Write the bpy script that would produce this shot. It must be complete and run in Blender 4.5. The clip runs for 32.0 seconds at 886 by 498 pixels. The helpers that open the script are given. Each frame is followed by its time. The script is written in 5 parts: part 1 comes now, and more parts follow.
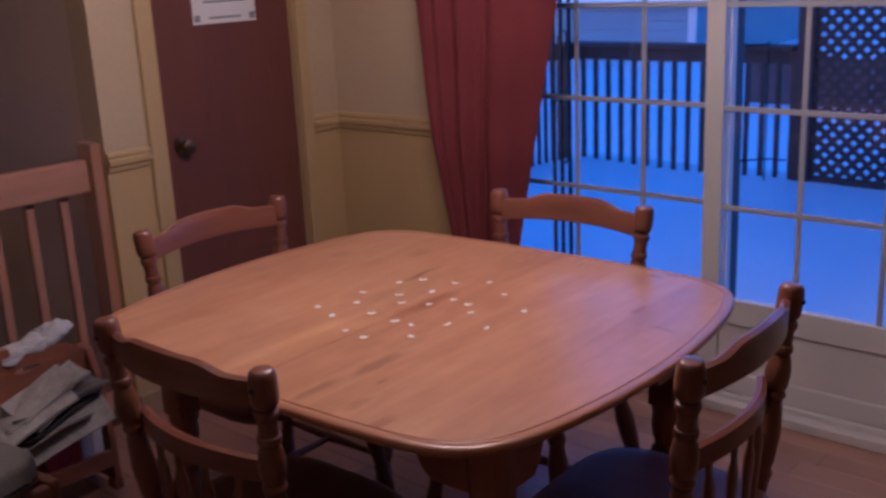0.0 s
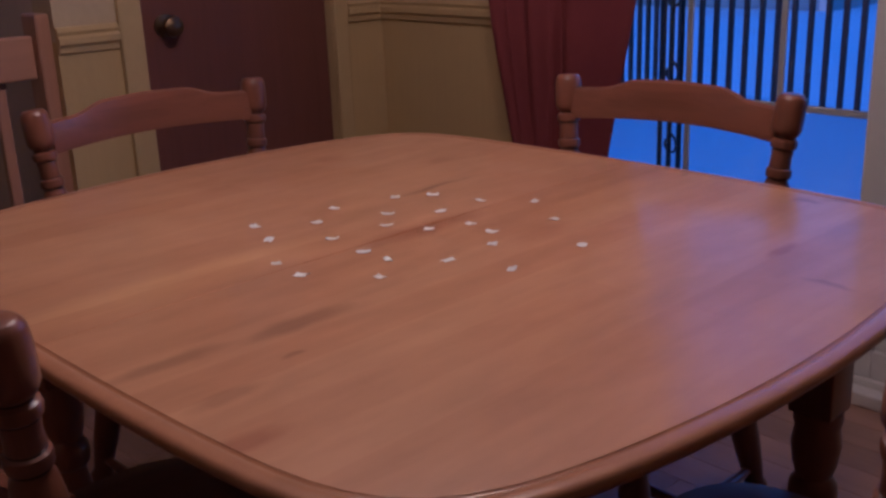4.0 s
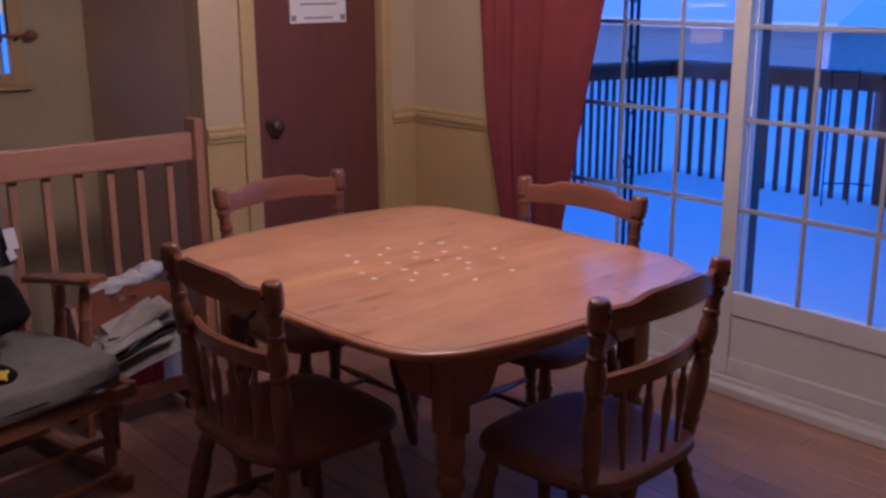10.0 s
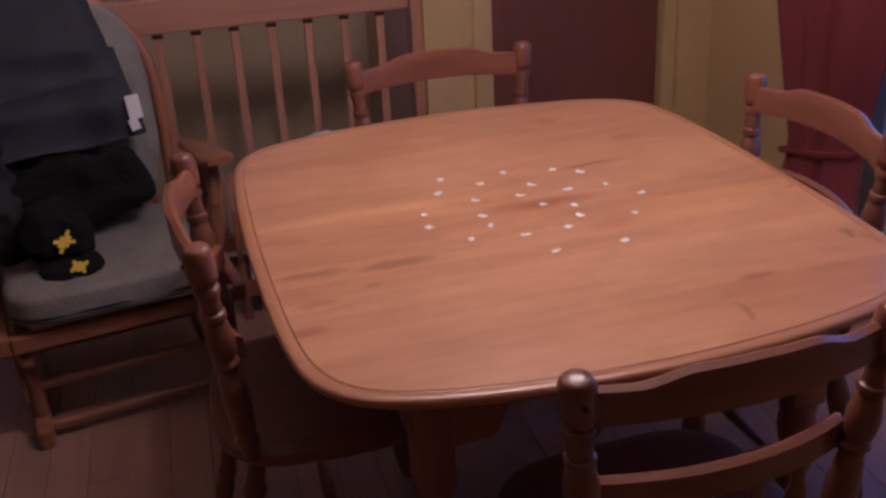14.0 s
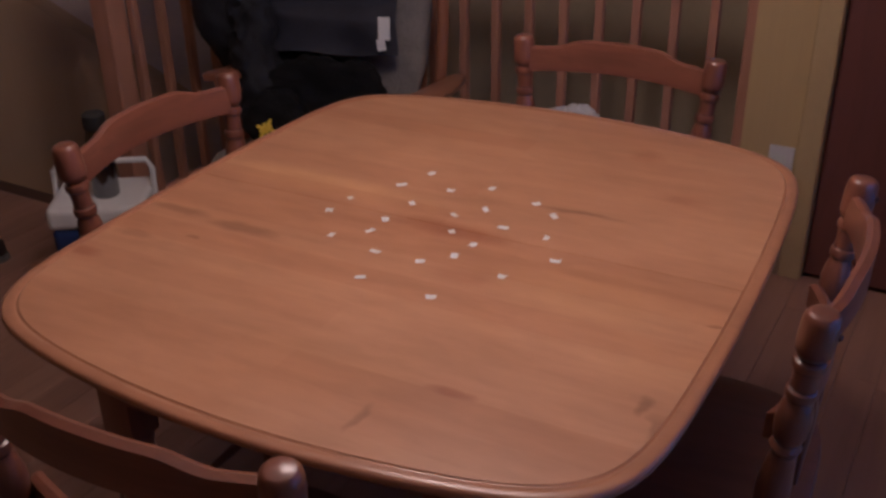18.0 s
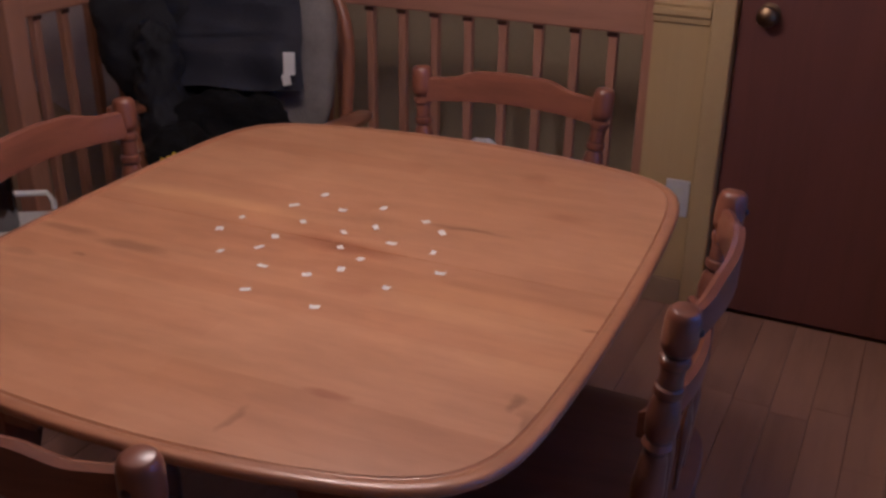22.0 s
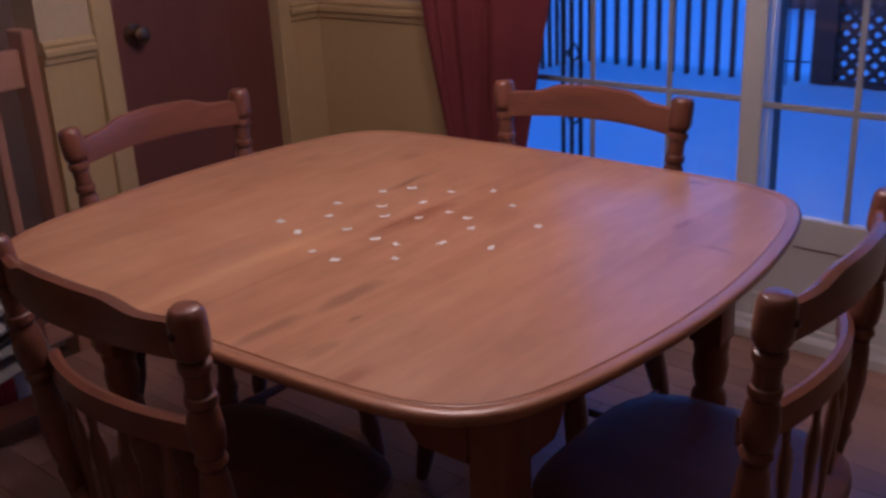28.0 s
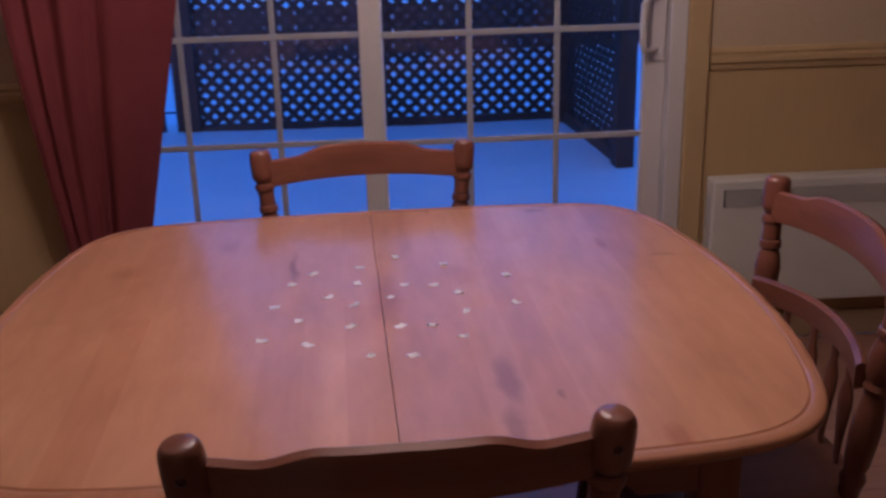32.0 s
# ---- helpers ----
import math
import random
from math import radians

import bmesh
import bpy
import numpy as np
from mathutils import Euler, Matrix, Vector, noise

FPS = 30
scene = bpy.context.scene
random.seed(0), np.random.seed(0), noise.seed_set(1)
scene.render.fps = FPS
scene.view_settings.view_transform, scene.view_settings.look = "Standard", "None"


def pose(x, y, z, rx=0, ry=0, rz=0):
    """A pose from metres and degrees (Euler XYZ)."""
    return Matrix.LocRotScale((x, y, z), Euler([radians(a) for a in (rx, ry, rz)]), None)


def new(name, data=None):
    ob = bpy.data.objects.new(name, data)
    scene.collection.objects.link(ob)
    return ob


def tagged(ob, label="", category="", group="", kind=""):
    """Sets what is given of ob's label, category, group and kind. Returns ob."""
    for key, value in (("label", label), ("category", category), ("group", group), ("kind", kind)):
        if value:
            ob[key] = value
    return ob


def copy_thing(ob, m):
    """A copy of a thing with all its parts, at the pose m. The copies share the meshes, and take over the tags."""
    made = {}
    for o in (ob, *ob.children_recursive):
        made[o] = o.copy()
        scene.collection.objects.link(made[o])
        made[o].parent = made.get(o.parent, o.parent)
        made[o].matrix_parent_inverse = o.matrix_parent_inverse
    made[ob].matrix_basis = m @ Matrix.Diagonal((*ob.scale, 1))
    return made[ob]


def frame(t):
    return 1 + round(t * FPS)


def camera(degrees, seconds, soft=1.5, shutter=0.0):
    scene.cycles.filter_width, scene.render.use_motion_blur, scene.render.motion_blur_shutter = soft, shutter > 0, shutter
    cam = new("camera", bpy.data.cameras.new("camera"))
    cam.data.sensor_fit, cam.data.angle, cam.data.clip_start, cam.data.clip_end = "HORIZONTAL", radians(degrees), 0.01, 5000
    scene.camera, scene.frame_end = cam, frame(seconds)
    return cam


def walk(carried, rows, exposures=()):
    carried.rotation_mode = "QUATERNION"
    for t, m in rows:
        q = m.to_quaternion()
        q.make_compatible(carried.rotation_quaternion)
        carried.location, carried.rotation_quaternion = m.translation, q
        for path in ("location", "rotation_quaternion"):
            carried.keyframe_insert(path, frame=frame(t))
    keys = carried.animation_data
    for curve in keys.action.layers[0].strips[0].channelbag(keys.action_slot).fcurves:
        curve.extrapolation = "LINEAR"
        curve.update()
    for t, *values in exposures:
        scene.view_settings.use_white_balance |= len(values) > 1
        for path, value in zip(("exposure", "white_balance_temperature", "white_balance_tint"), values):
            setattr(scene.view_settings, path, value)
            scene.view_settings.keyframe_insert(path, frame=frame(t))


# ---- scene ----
# camera and its walk: seconds, x, y, z, three angles
PATH = [
    (0.0, 1.4885, -1.5796, 1.4818, 74.346, 2.593, 40.806),
    (0.5, 1.6217, -1.5328, 1.4914, 73.695, 2.974, 45.718),
    (1.0, 1.6769, -1.4645, 1.4754, 73.141, 1.773, 46.304),
    (2.0, 1.4087, -1.1620, 1.3068, 71.988, 2.762, 47.303),
    (3.0, 1.1662, -0.9621, 1.2271, 73.537, 1.538, 47.864),
    (4.0, 1.0310, -0.8679, 1.1451, 72.326, 2.123, 47.162),
    (6.5, 0.7160, -0.5972, 1.0849, 70.658, 1.254, 47.805),
    (7.0, 0.7420, -0.6089, 1.0686, 71.613, 1.076, 48.751),
    (8.0, 0.7800, -0.6822, 1.1261, 73.474, -0.117, 49.044),
    (8.5, 0.8641, -0.7666, 1.1465, 72.358, -1.013, 47.465),
    (9.0, 1.1573, -0.9673, 1.1791, 75.008, -0.121, 47.582),
    (9.5, 1.5127, -1.3127, 1.3140, 75.226, -0.204, 47.549),
    (10.0, 2.0395, -1.7075, 1.4754, 75.292, 0.308, 48.993),
    (10.5, 2.0687, -1.7074, 1.5228, 73.488, 0.028, 49.495),
    (11.0, 2.0155, -1.6494, 1.4675, 73.478, 1.961, 51.234),
    (11.5, 2.0569, -1.4235, 1.4958, 72.695, 2.415, 55.343),
    (12.0, 2.0139, -1.2500, 1.4633, 70.096, 4.583, 60.930),
    (12.5, 1.8692, -1.0991, 1.4767, 69.354, 2.768, 60.106),
    (13.0, 1.7322, -0.9679, 1.4644, 69.706, 2.440, 60.021),
    (13.5, 1.7505, -0.7654, 1.5096, 67.080, 1.356, 69.131),
    (15.5, 1.6662, -0.1306, 1.5270, 62.330, 4.784, 80.868),
    (16.0, 1.6571, 0.0743, 1.5458, 61.674, 3.286, 84.419),
    (16.5, 1.5193, 0.2021, 1.5218, 62.604, 1.088, 90.741),
    (17.0, 1.3912, 0.3089, 1.5284, 61.669, 1.277, 99.280),
    (17.5, 1.3699, 0.5264, 1.5262, 62.984, 2.480, 108.229),
    (18.0, 1.3712, 0.7765, 1.5218, 62.399, 0.755, 119.214),
    (18.5, 1.2889, 0.8739, 1.4508, 67.100, 1.299, 123.082),
    (19.0, 1.2792, 0.9570, 1.4960, 68.901, 0.972, 129.542),
    (19.5, 1.3770, 1.0146, 1.5293, 67.089, 1.623, 127.903),
    (20.0, 1.4449, 1.0287, 1.5450, 67.312, 1.080, 126.536),
    (20.5, 1.4899, 1.0488, 1.5429, 66.117, 1.376, 124.299),
    (21.0, 1.5037, 1.0639, 1.5424, 66.957, 0.539, 125.464),
    (21.5, 1.4432, 0.9808, 1.4976, 63.668, 1.750, 123.631),
    (22.0, 1.3860, 0.8663, 1.4697, 65.582, -0.620, 115.556),
    (22.5, 1.3636, 0.7728, 1.4334, 64.460, 0.691, 113.265),
    (23.0, 1.2512, 0.6719, 1.4439, 58.361, 1.379, 117.967),
    (23.5, 1.1850, 0.5301, 1.4464, 60.258, 1.050, 116.771),
    (24.0, 1.2125, 0.3172, 1.4202, 64.001, 0.171, 105.417),
    (24.5, 1.2189, 0.1034, 1.3699, 64.450, 1.072, 93.668),
    (25.0, 1.1945, -0.0587, 1.3129, 70.095, 2.305, 84.427),
    (25.5, 1.2215, -0.2089, 1.2772, 68.114, 1.866, 77.375),
    (26.0, 1.2932, -0.4467, 1.2844, 69.130, 2.567, 65.791),
    (26.5, 1.2465, -0.6428, 1.2900, 68.974, 2.845, 61.803),
    (28.5, 1.2066, -1.4458, 1.3717, 71.429, 2.636, 36.473),
    (29.0, 1.2855, -1.6138, 1.4075, 74.774, 2.009, 36.329),
    (29.5, 1.1582, -1.7694, 1.4019, 75.333, 1.844, 29.774),
    (30.0, 0.9321, -1.9065, 1.4080, 72.572, 1.499, 22.543),
    (30.5, 0.6810, -1.8591, 1.3833, 71.946, 2.938, 20.985),
    (31.0, 0.4194, -1.7595, 1.3696, 72.543, 2.686, 13.362),
    (31.5, 0.1647, -1.7093, 1.3915, 71.550, 2.055, 2.784),
    (32.0, 0.0017, -1.5666, 1.3808, 70.823, 1.426, -4.347),
]
cam = camera(47.0, 32.0, soft=2.8, shutter=0.4)
EXPO = [
    (0.0, -0.74, 4600, 28),
    (1.0, -0.6, 4600, 28),
    (2.0, -0.7, 4600, 28),
    (4.0, -1.2, 4650, 28),
    (7.0, -1.28, 4700, 28),
    (9.0, -1.1, 4650, 28),
    (10.0, -0.5, 4600, 28),
    (12.0, -0.04, 4680, 31),
    (13.0, -0.36, 4680, 31),
    (13.5, -0.5, 4680, 30),
    (16.0, -0.95, 4800, 24),
    (18.0, -1.08, 4800, 24),
    (19.0, -1.02, 4780, 24),
    (20.0, -0.84, 4750, 24),
    (22.0, -0.88, 4750, 22),
    (24.0, -1.28, 4750, 20),
    (25.0, -1.18, 4750, 22),
    (26.0, -1.12, 4700, 26),
    (28.5, -0.9, 4600, 28),
    (30.0, -0.7, 4700, 28),
    (31.0, -0.7, 4850, 30),
    (32.0, -1.0, 4850, 28),
]
walk(cam, [(r[0], pose(*r[1:])) for r in PATH], EXPO)

# world and lights: blue winter dusk outside, a warm chandelier over the table
world = bpy.data.worlds.new("dusk")
scene.world = world
world.use_nodes = True
wn = world.node_tree
sky = wn.nodes.new("ShaderNodeTexSky")
sky.sky_type = "NISHITA"
sky.sun_disc = False
sky.sun_elevation = radians(4)
sky.sun_rotation = radians(200)
sky.air_density, sky.dust_density, sky.ozone_density = 1.0, 0.3, 4.5
wn.nodes["Background"].inputs["Strength"].default_value = 1.08
# a violet cast of late dusk
hue = wn.nodes.new("ShaderNodeMix")
hue.data_type, hue.blend_type = "RGBA", "MULTIPLY"
hue.inputs[0].default_value, hue.inputs[7].default_value = 1.0, (1.0, 0.87, 1.03, 1.0)
wn.links.new(sky.outputs["Color"], hue.inputs[6])
wn.links.new(hue.outputs[2], wn.nodes["Background"].inputs["Color"])

CHANDELIER = Vector((0.06, 0.02, 1.81))
BULBS = [Vector((0.17 * math.cos(a), 0.17 * math.sin(a), 0.0)) for a in (0.4, 1.66, 2.91, 4.17, 5.43)]
for b in BULBS:
    la = bpy.data.lights.new("bulb_light", "POINT")
    la.energy, la.color, la.shadow_soft_size = 3.2, (1.0, 0.70, 0.44), 0.03
    lo = new("bulb_light", la)
    lo.location = CHANDELIER + b + Vector((0, 0, -0.068))


# ---- materials ----
def nodes(name, rough=0.6, metal=0.0, spec=0.5):
    m = bpy.data.materials.new(name)
    m.use_nodes = True
    t = m.node_tree
    b = t.nodes["Principled BSDF"]
    b.inputs["Roughness"].default_value = rough
    b.inputs["Metallic"].default_value = metal
    b.inputs["Specular IOR Level"].default_value = spec
    return m, t, b


def coords(t, scale=(1, 1, 1), space="Object"):
    tc, mp = t.nodes.new("ShaderNodeTexCoord"), t.nodes.new("ShaderNodeMapping")
    mp.inputs["Scale"].default_value = scale
    t.links.new(tc.outputs[space], mp.inputs["Vector"])
    return mp.outputs["Vector"]


def noise_tex(t, vec, scale, detail=4.0, rough=0.55, dist=0.0):
    n = t.nodes.new("ShaderNodeTexNoise")
    n.inputs["Scale"].default_value, n.inputs["Detail"].default_value = scale, detail
    n.inputs["Roughness"].default_value, n.inputs["Distortion"].default_value = rough, dist
    t.links.new(vec, n.inputs["Vector"])
    return n.outputs["Fac"]


def ramp(t, fac, stops):
    r = t.nodes.new("ShaderNodeValToRGB")
    e = r.color_ramp.elements
    while len(e) < len(stops):
        e.new(0.5)
    for k, (p, c) in zip(e, stops):
        k.position, k.color = p, (*c, 1)
    t.links.new(fac, r.inputs["Fac"])
    return r.outputs["Color"]


def mix(t, a, b, fac, mode="MIX"):
    m = t.nodes.new("ShaderNodeMix")
    m.data_type, m.blend_type = "RGBA", mode
    for s, v in ((0, fac), (6, a), (7, b)):
        if hasattr(v, "is_linked"):
            t.links.new(v, m.inputs[s])
        else:
            m.inputs[s].default_value = (*v, 1) if isinstance(v, tuple) else v
    return m.outputs[2]


def bump(t, b, h, strength, dist=0.005):
    n = t.nodes.new("ShaderNodeBump")
    n.inputs["Strength"].default_value, n.inputs["Distance"].default_value = strength, dist
    t.links.new(h, n.inputs["Height"])
    t.links.new(n.outputs["Normal"], b.inputs["Normal"])


def scaled(c, k):
    return tuple(min(1.0, v * k) for v in c)


def plain(name, c, rough=0.6, metal=0.0, var=0.15, scale=6.0, fine=60.0, bs=0.15, spec=0.5):
    """Paint, plaster, plastic, cloth: a base colour with blotches and a fine relief."""
    m, t, b = nodes(name, rough, metal, spec)
    v = coords(t)
    big, small = noise_tex(t, v, scale), noise_tex(t, v, fine, 3.0)
    c1 = ramp(t, big, [(0.3, scaled(c, 1 - var)), (0.7, scaled(c, 1 + var))])
    c2 = mix(t, c1, ramp(t, small, [(0.35, scaled(c, 1 - var * 0.7)), (0.65, scaled(c, 1 + var * 0.7))]), 0.35)
    t.links.new(c2, b.inputs["Base Color"])
    bump(t, b, small, bs)
    return m


def wood(name, c, axis=2, rough=0.32, var=0.28, grain=38.0, coat=0.25, rnd=0.0):
    """Stained and varnished wood with its grain along an axis."""
    m, t, b = nodes(name, rough)
    s = [1.0, 1.0, 1.0]
    s[axis] = 0.07
    v = coords(t, tuple(s))
    if rnd:
        oi = t.nodes.new("ShaderNodeObjectInfo")
        ad = t.nodes.new("ShaderNodeVectorMath")
        ad.operation = "MULTIPLY_ADD"
        ad.inputs[1].default_value = (1, 1, 1)
        sc = t.nodes.new("ShaderNodeVectorMath")
        sc.operation = "SCALE"
        sc.inputs[0].default_value = (7.0, 11.0, 5.0)
        t.links.new(oi.outputs["Random"], sc.inputs["Scale"])
        t.links.new(v, ad.inputs[0])
        t.links.new(sc.outputs[0], ad.inputs[2])
        v = ad.outputs[0]
    g, f = noise_tex(t, v, grain, 5.0, 0.6, 0.6), noise_tex(t, v, grain * 0.16, 3.0, 0.5, 0.8)
    c1 = ramp(t, g, [(0.3, scaled(c, 1 - var)), (0.5, c), (0.75, scaled(c, 1 + var * 0.6))])
    c2 = ramp(t, f, [(0.3, scaled(c, 1 - var)), (0.7, scaled(c, 1 + var * 0.7))])
    out = mix(t, c1, c2, 0.5)
    if rnd:
        out = mix(t, out, ramp(t, oi.outputs["Random"], [(0.0, scaled((1, 1, 1), 1 - rnd)), (1.0, (1, 1, 1))]), 1.0, "MULTIPLY")
    t.links.new(out, b.inputs["Base Color"])
    b.inputs["Coat Weight"].default_value, b.inputs["Coat Roughness"].default_value = coat, 0.22
    bump(t, b, g, 0.06, 0.002)
    return m


CHAIR_WOOD = (0.200, 0.073, 0.040)
# one wood: posts, legs and seat darker than the rails, shade put in the colour
M_chair = wood("shaded_chair_wood", scaled(CHAIR_WOOD, 0.86), 2, 0.30, 0.45, coat=0.25)
# stain in the chair grooves; the railing's shade strips share it
M_groove = plain("dark_stain", (0.045, 0.014, 0.009), 0.3, 0, 0.2, 20, 90, 0.05)
M_chair_x = wood("chair_rail_wood", CHAIR_WOOD, 0, 0.30, 0.42, coat=0.2)
M_seat = wood("shaded_seat_wood", scaled(CHAIR_WOOD, 0.82), 1, 0.5, 0.3, coat=0.06)
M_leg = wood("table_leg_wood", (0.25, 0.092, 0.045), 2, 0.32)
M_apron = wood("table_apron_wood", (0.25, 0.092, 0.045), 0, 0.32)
M_edge = wood("table_edge_wood", (0.395, 0.178, 0.084), 1, 0.32, 0.2)
M_rail = wood("railing_wood", (0.42, 0.21, 0.13), 2, 0.42, 0.2, coat=0.1)
M_rail_y = wood("railing_board_wood", (0.42, 0.21, 0.13), 1, 0.42, 0.2, coat=0.1)
M_rail_x = wood("railing_board_wood_short", (0.42, 0.21, 0.13), 0, 0.42, 0.2, coat=0.1)
M_glider = wood("glider_wood", (0.27, 0.11, 0.055), 2, 0.33)
M_glider_x = wood("glider_arm_wood", (0.27, 0.11, 0.055), 0, 0.33)
M_rack = wood("rack_wood", (0.25, 0.09, 0.045), 1, 0.4)
M_door = wood("door_mahogany", (0.138, 0.045, 0.031), 2, 0.6, 0.22, 26.0, 0.0)
M_floor = wood("floor_plank_wood", (0.37, 0.205, 0.138), 0, 0.42, 0.22, 30.0, 0.12, 0.16)
M_brass = plain("aged_brass", (0.19, 0.125, 0.07), 0.34, 1.0, 0.2, 20, 90, 0.05)
M_white = plain("white_vinyl", (0.60, 0.57, 0.55), 0.4, 0, 0.05, 4, 60, 0.03)
M_grille = plain("grey_grille_vinyl", (0.36, 0.36, 0.37), 0.5, 0, 0.06, 5, 60, 0.03)
M_shade = plain("shaded_vinyl_edge", (0.05, 0.055, 0.065), 0.6, 0, 0.1, 5, 60, 0.03)
M_trim = plain("yellow_trim_paint", (0.46, 0.33, 0.15), 0.6, 0, 0.07, 5, 70, 0.05)
M_paper = plain("paper", (0.69, 0.68, 0.675), 0.8, 0, 0.03, 30, 200, 0.05)
M_ink = plain("grey_print", (0.25, 0.25, 0.27), 0.8, 0, 0.05, 30, 200, 0.02)
M_ceil = plain("ceiling_paint", (0.82, 0.79, 0.73), 0.9, 0, 0.04, 3, 50, 0.2)
M_curtain = plain("red_curtain_cloth", (0.175, 0.036, 0.038), 0.85, 0, 0.14, 5, 220, 0.35, 0.2)
M_heater = plain("heater_enamel", (0.62, 0.60, 0.54), 0.4, 0, 0.05, 4, 60, 0.02)
M_dark = plain("dark_slot", (0.03, 0.03, 0.03), 0.6, 0, 0.1, 8, 60, 0.05)
M_snow = plain("snow", (0.83, 0.86, 0.90), 0.7, 0, 0.05, 0.8, 9, 0.5, 0.3)
M_deck = plain("dark_stained_timber", (0.055, 0.032, 0.026), 0.7, 0, 0.3, 5, 40, 0.3)
M_iron = plain("black_iron", (0.015, 0.015, 0.018), 0.5, 0.6, 0.2, 10, 90, 0.1)


def wall_paint(name, low, high, line, slope=None):
    """Wallpaper below the chair rail, with fine upright ribs, and lighter plaster above it."""
    m, t, b = nodes(name, 0.75)
    v = coords(t)
    ribs = noise_tex(t, coords(t, (1, 1, 0.03)), 120.0, 2.0)
    big, small = noise_tex(t, v, 1.7, 3.0), noise_tex(t, v, 55.0, 3.0)
    sep = t.nodes.new("ShaderNodeSeparateXYZ")
    t.links.new(coords(t), sep.inputs[0])
    cmp_ = t.nodes.new("ShaderNodeMath")
    cmp_.operation = "GREATER_THAN"
    cmp_.inputs[1].default_value = line
    t.links.new(sep.outputs["Z"], cmp_.inputs[0])
    if slope:
        # the paper's edge follows the stairs down from this x
        k, lo = t.nodes.new("ShaderNodeMath"), t.nodes.new("ShaderNodeMath")
        k.operation, lo.operation = "MULTIPLY_ADD", "MINIMUM"
        k.inputs[1].default_value, k.inputs[2].default_value = 0.83, line - 0.83 * slope
        lo.inputs[1].default_value = line
        t.links.new(sep.outputs["X"], k.inputs[0])
        t.links.new(k.outputs[0], lo.inputs[0])
        t.links.new(lo.outputs[0], cmp_.inputs[1])
    a = mix(t, ramp(t, ribs, [(0.3, scaled(low, 0.95)), (0.7, scaled(low, 1.04))]), ramp(t, big, [(0.3, scaled(low, 0.9)), (0.7, scaled(low, 1.1))]), 0.5)
    h = mix(t, ramp(t, small, [(0.3, scaled(high, 0.95)), (0.7, scaled(high, 1.05))]), ramp(t, big, [(0.3, scaled(high, 0.92)), (0.7, scaled(high, 1.06))]), 0.5)
    t.links.new(mix(t, a, h, cmp_.outputs[0]), b.inputs["Base Color"])
    bump(t, b, small, 0.15)
    return m


M_wall = wall_paint("two_tone_wall", (0.475, 0.335, 0.145), (0.50, 0.39, 0.243), 0.902)
M_wall_s = wall_paint("two_tone_wall_by_stairs", (0.42, 0.29, 0.17), (0.50, 0.40, 0.325), 0.902, -0.92)
M_stairwall_n = plain("stairwell_end_paint", (0.58, 0.45, 0.37), 0.8, 0, 0.08, 2, 50, 0.15)
M_stairwall = plain("stairwell_paint", (0.45, 0.37, 0.24), 0.8, 0, 0.08, 2, 50, 0.15)


# LIGHT: a paler stave beside the seam, elsewhere varnish sheen put into the colour
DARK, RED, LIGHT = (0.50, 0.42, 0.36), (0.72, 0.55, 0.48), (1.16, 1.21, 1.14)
STAINS_AND_SHEEN = [(0.12, 0.33, 0.10, 0.20, LIGHT, 0.8), (0.25, 0.45, 0.08, 0.14, LIGHT, 0.5), (-0.06, -0.30, 0.055, 0.30, LIGHT, 1.0), (0.45, 0.06, 0.09, 0.20, LIGHT, 0.3),
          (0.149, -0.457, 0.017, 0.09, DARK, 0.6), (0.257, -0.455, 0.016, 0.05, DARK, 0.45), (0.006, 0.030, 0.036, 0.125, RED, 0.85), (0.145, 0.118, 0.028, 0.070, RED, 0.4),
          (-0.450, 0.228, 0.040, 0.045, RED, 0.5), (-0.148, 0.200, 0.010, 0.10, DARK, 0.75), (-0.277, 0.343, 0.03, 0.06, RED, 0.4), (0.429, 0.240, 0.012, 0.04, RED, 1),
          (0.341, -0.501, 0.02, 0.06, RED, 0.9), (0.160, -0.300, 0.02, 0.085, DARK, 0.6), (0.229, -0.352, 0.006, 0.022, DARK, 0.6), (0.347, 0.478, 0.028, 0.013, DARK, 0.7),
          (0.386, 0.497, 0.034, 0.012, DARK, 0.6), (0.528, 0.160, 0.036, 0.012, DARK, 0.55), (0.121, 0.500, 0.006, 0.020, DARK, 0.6)]


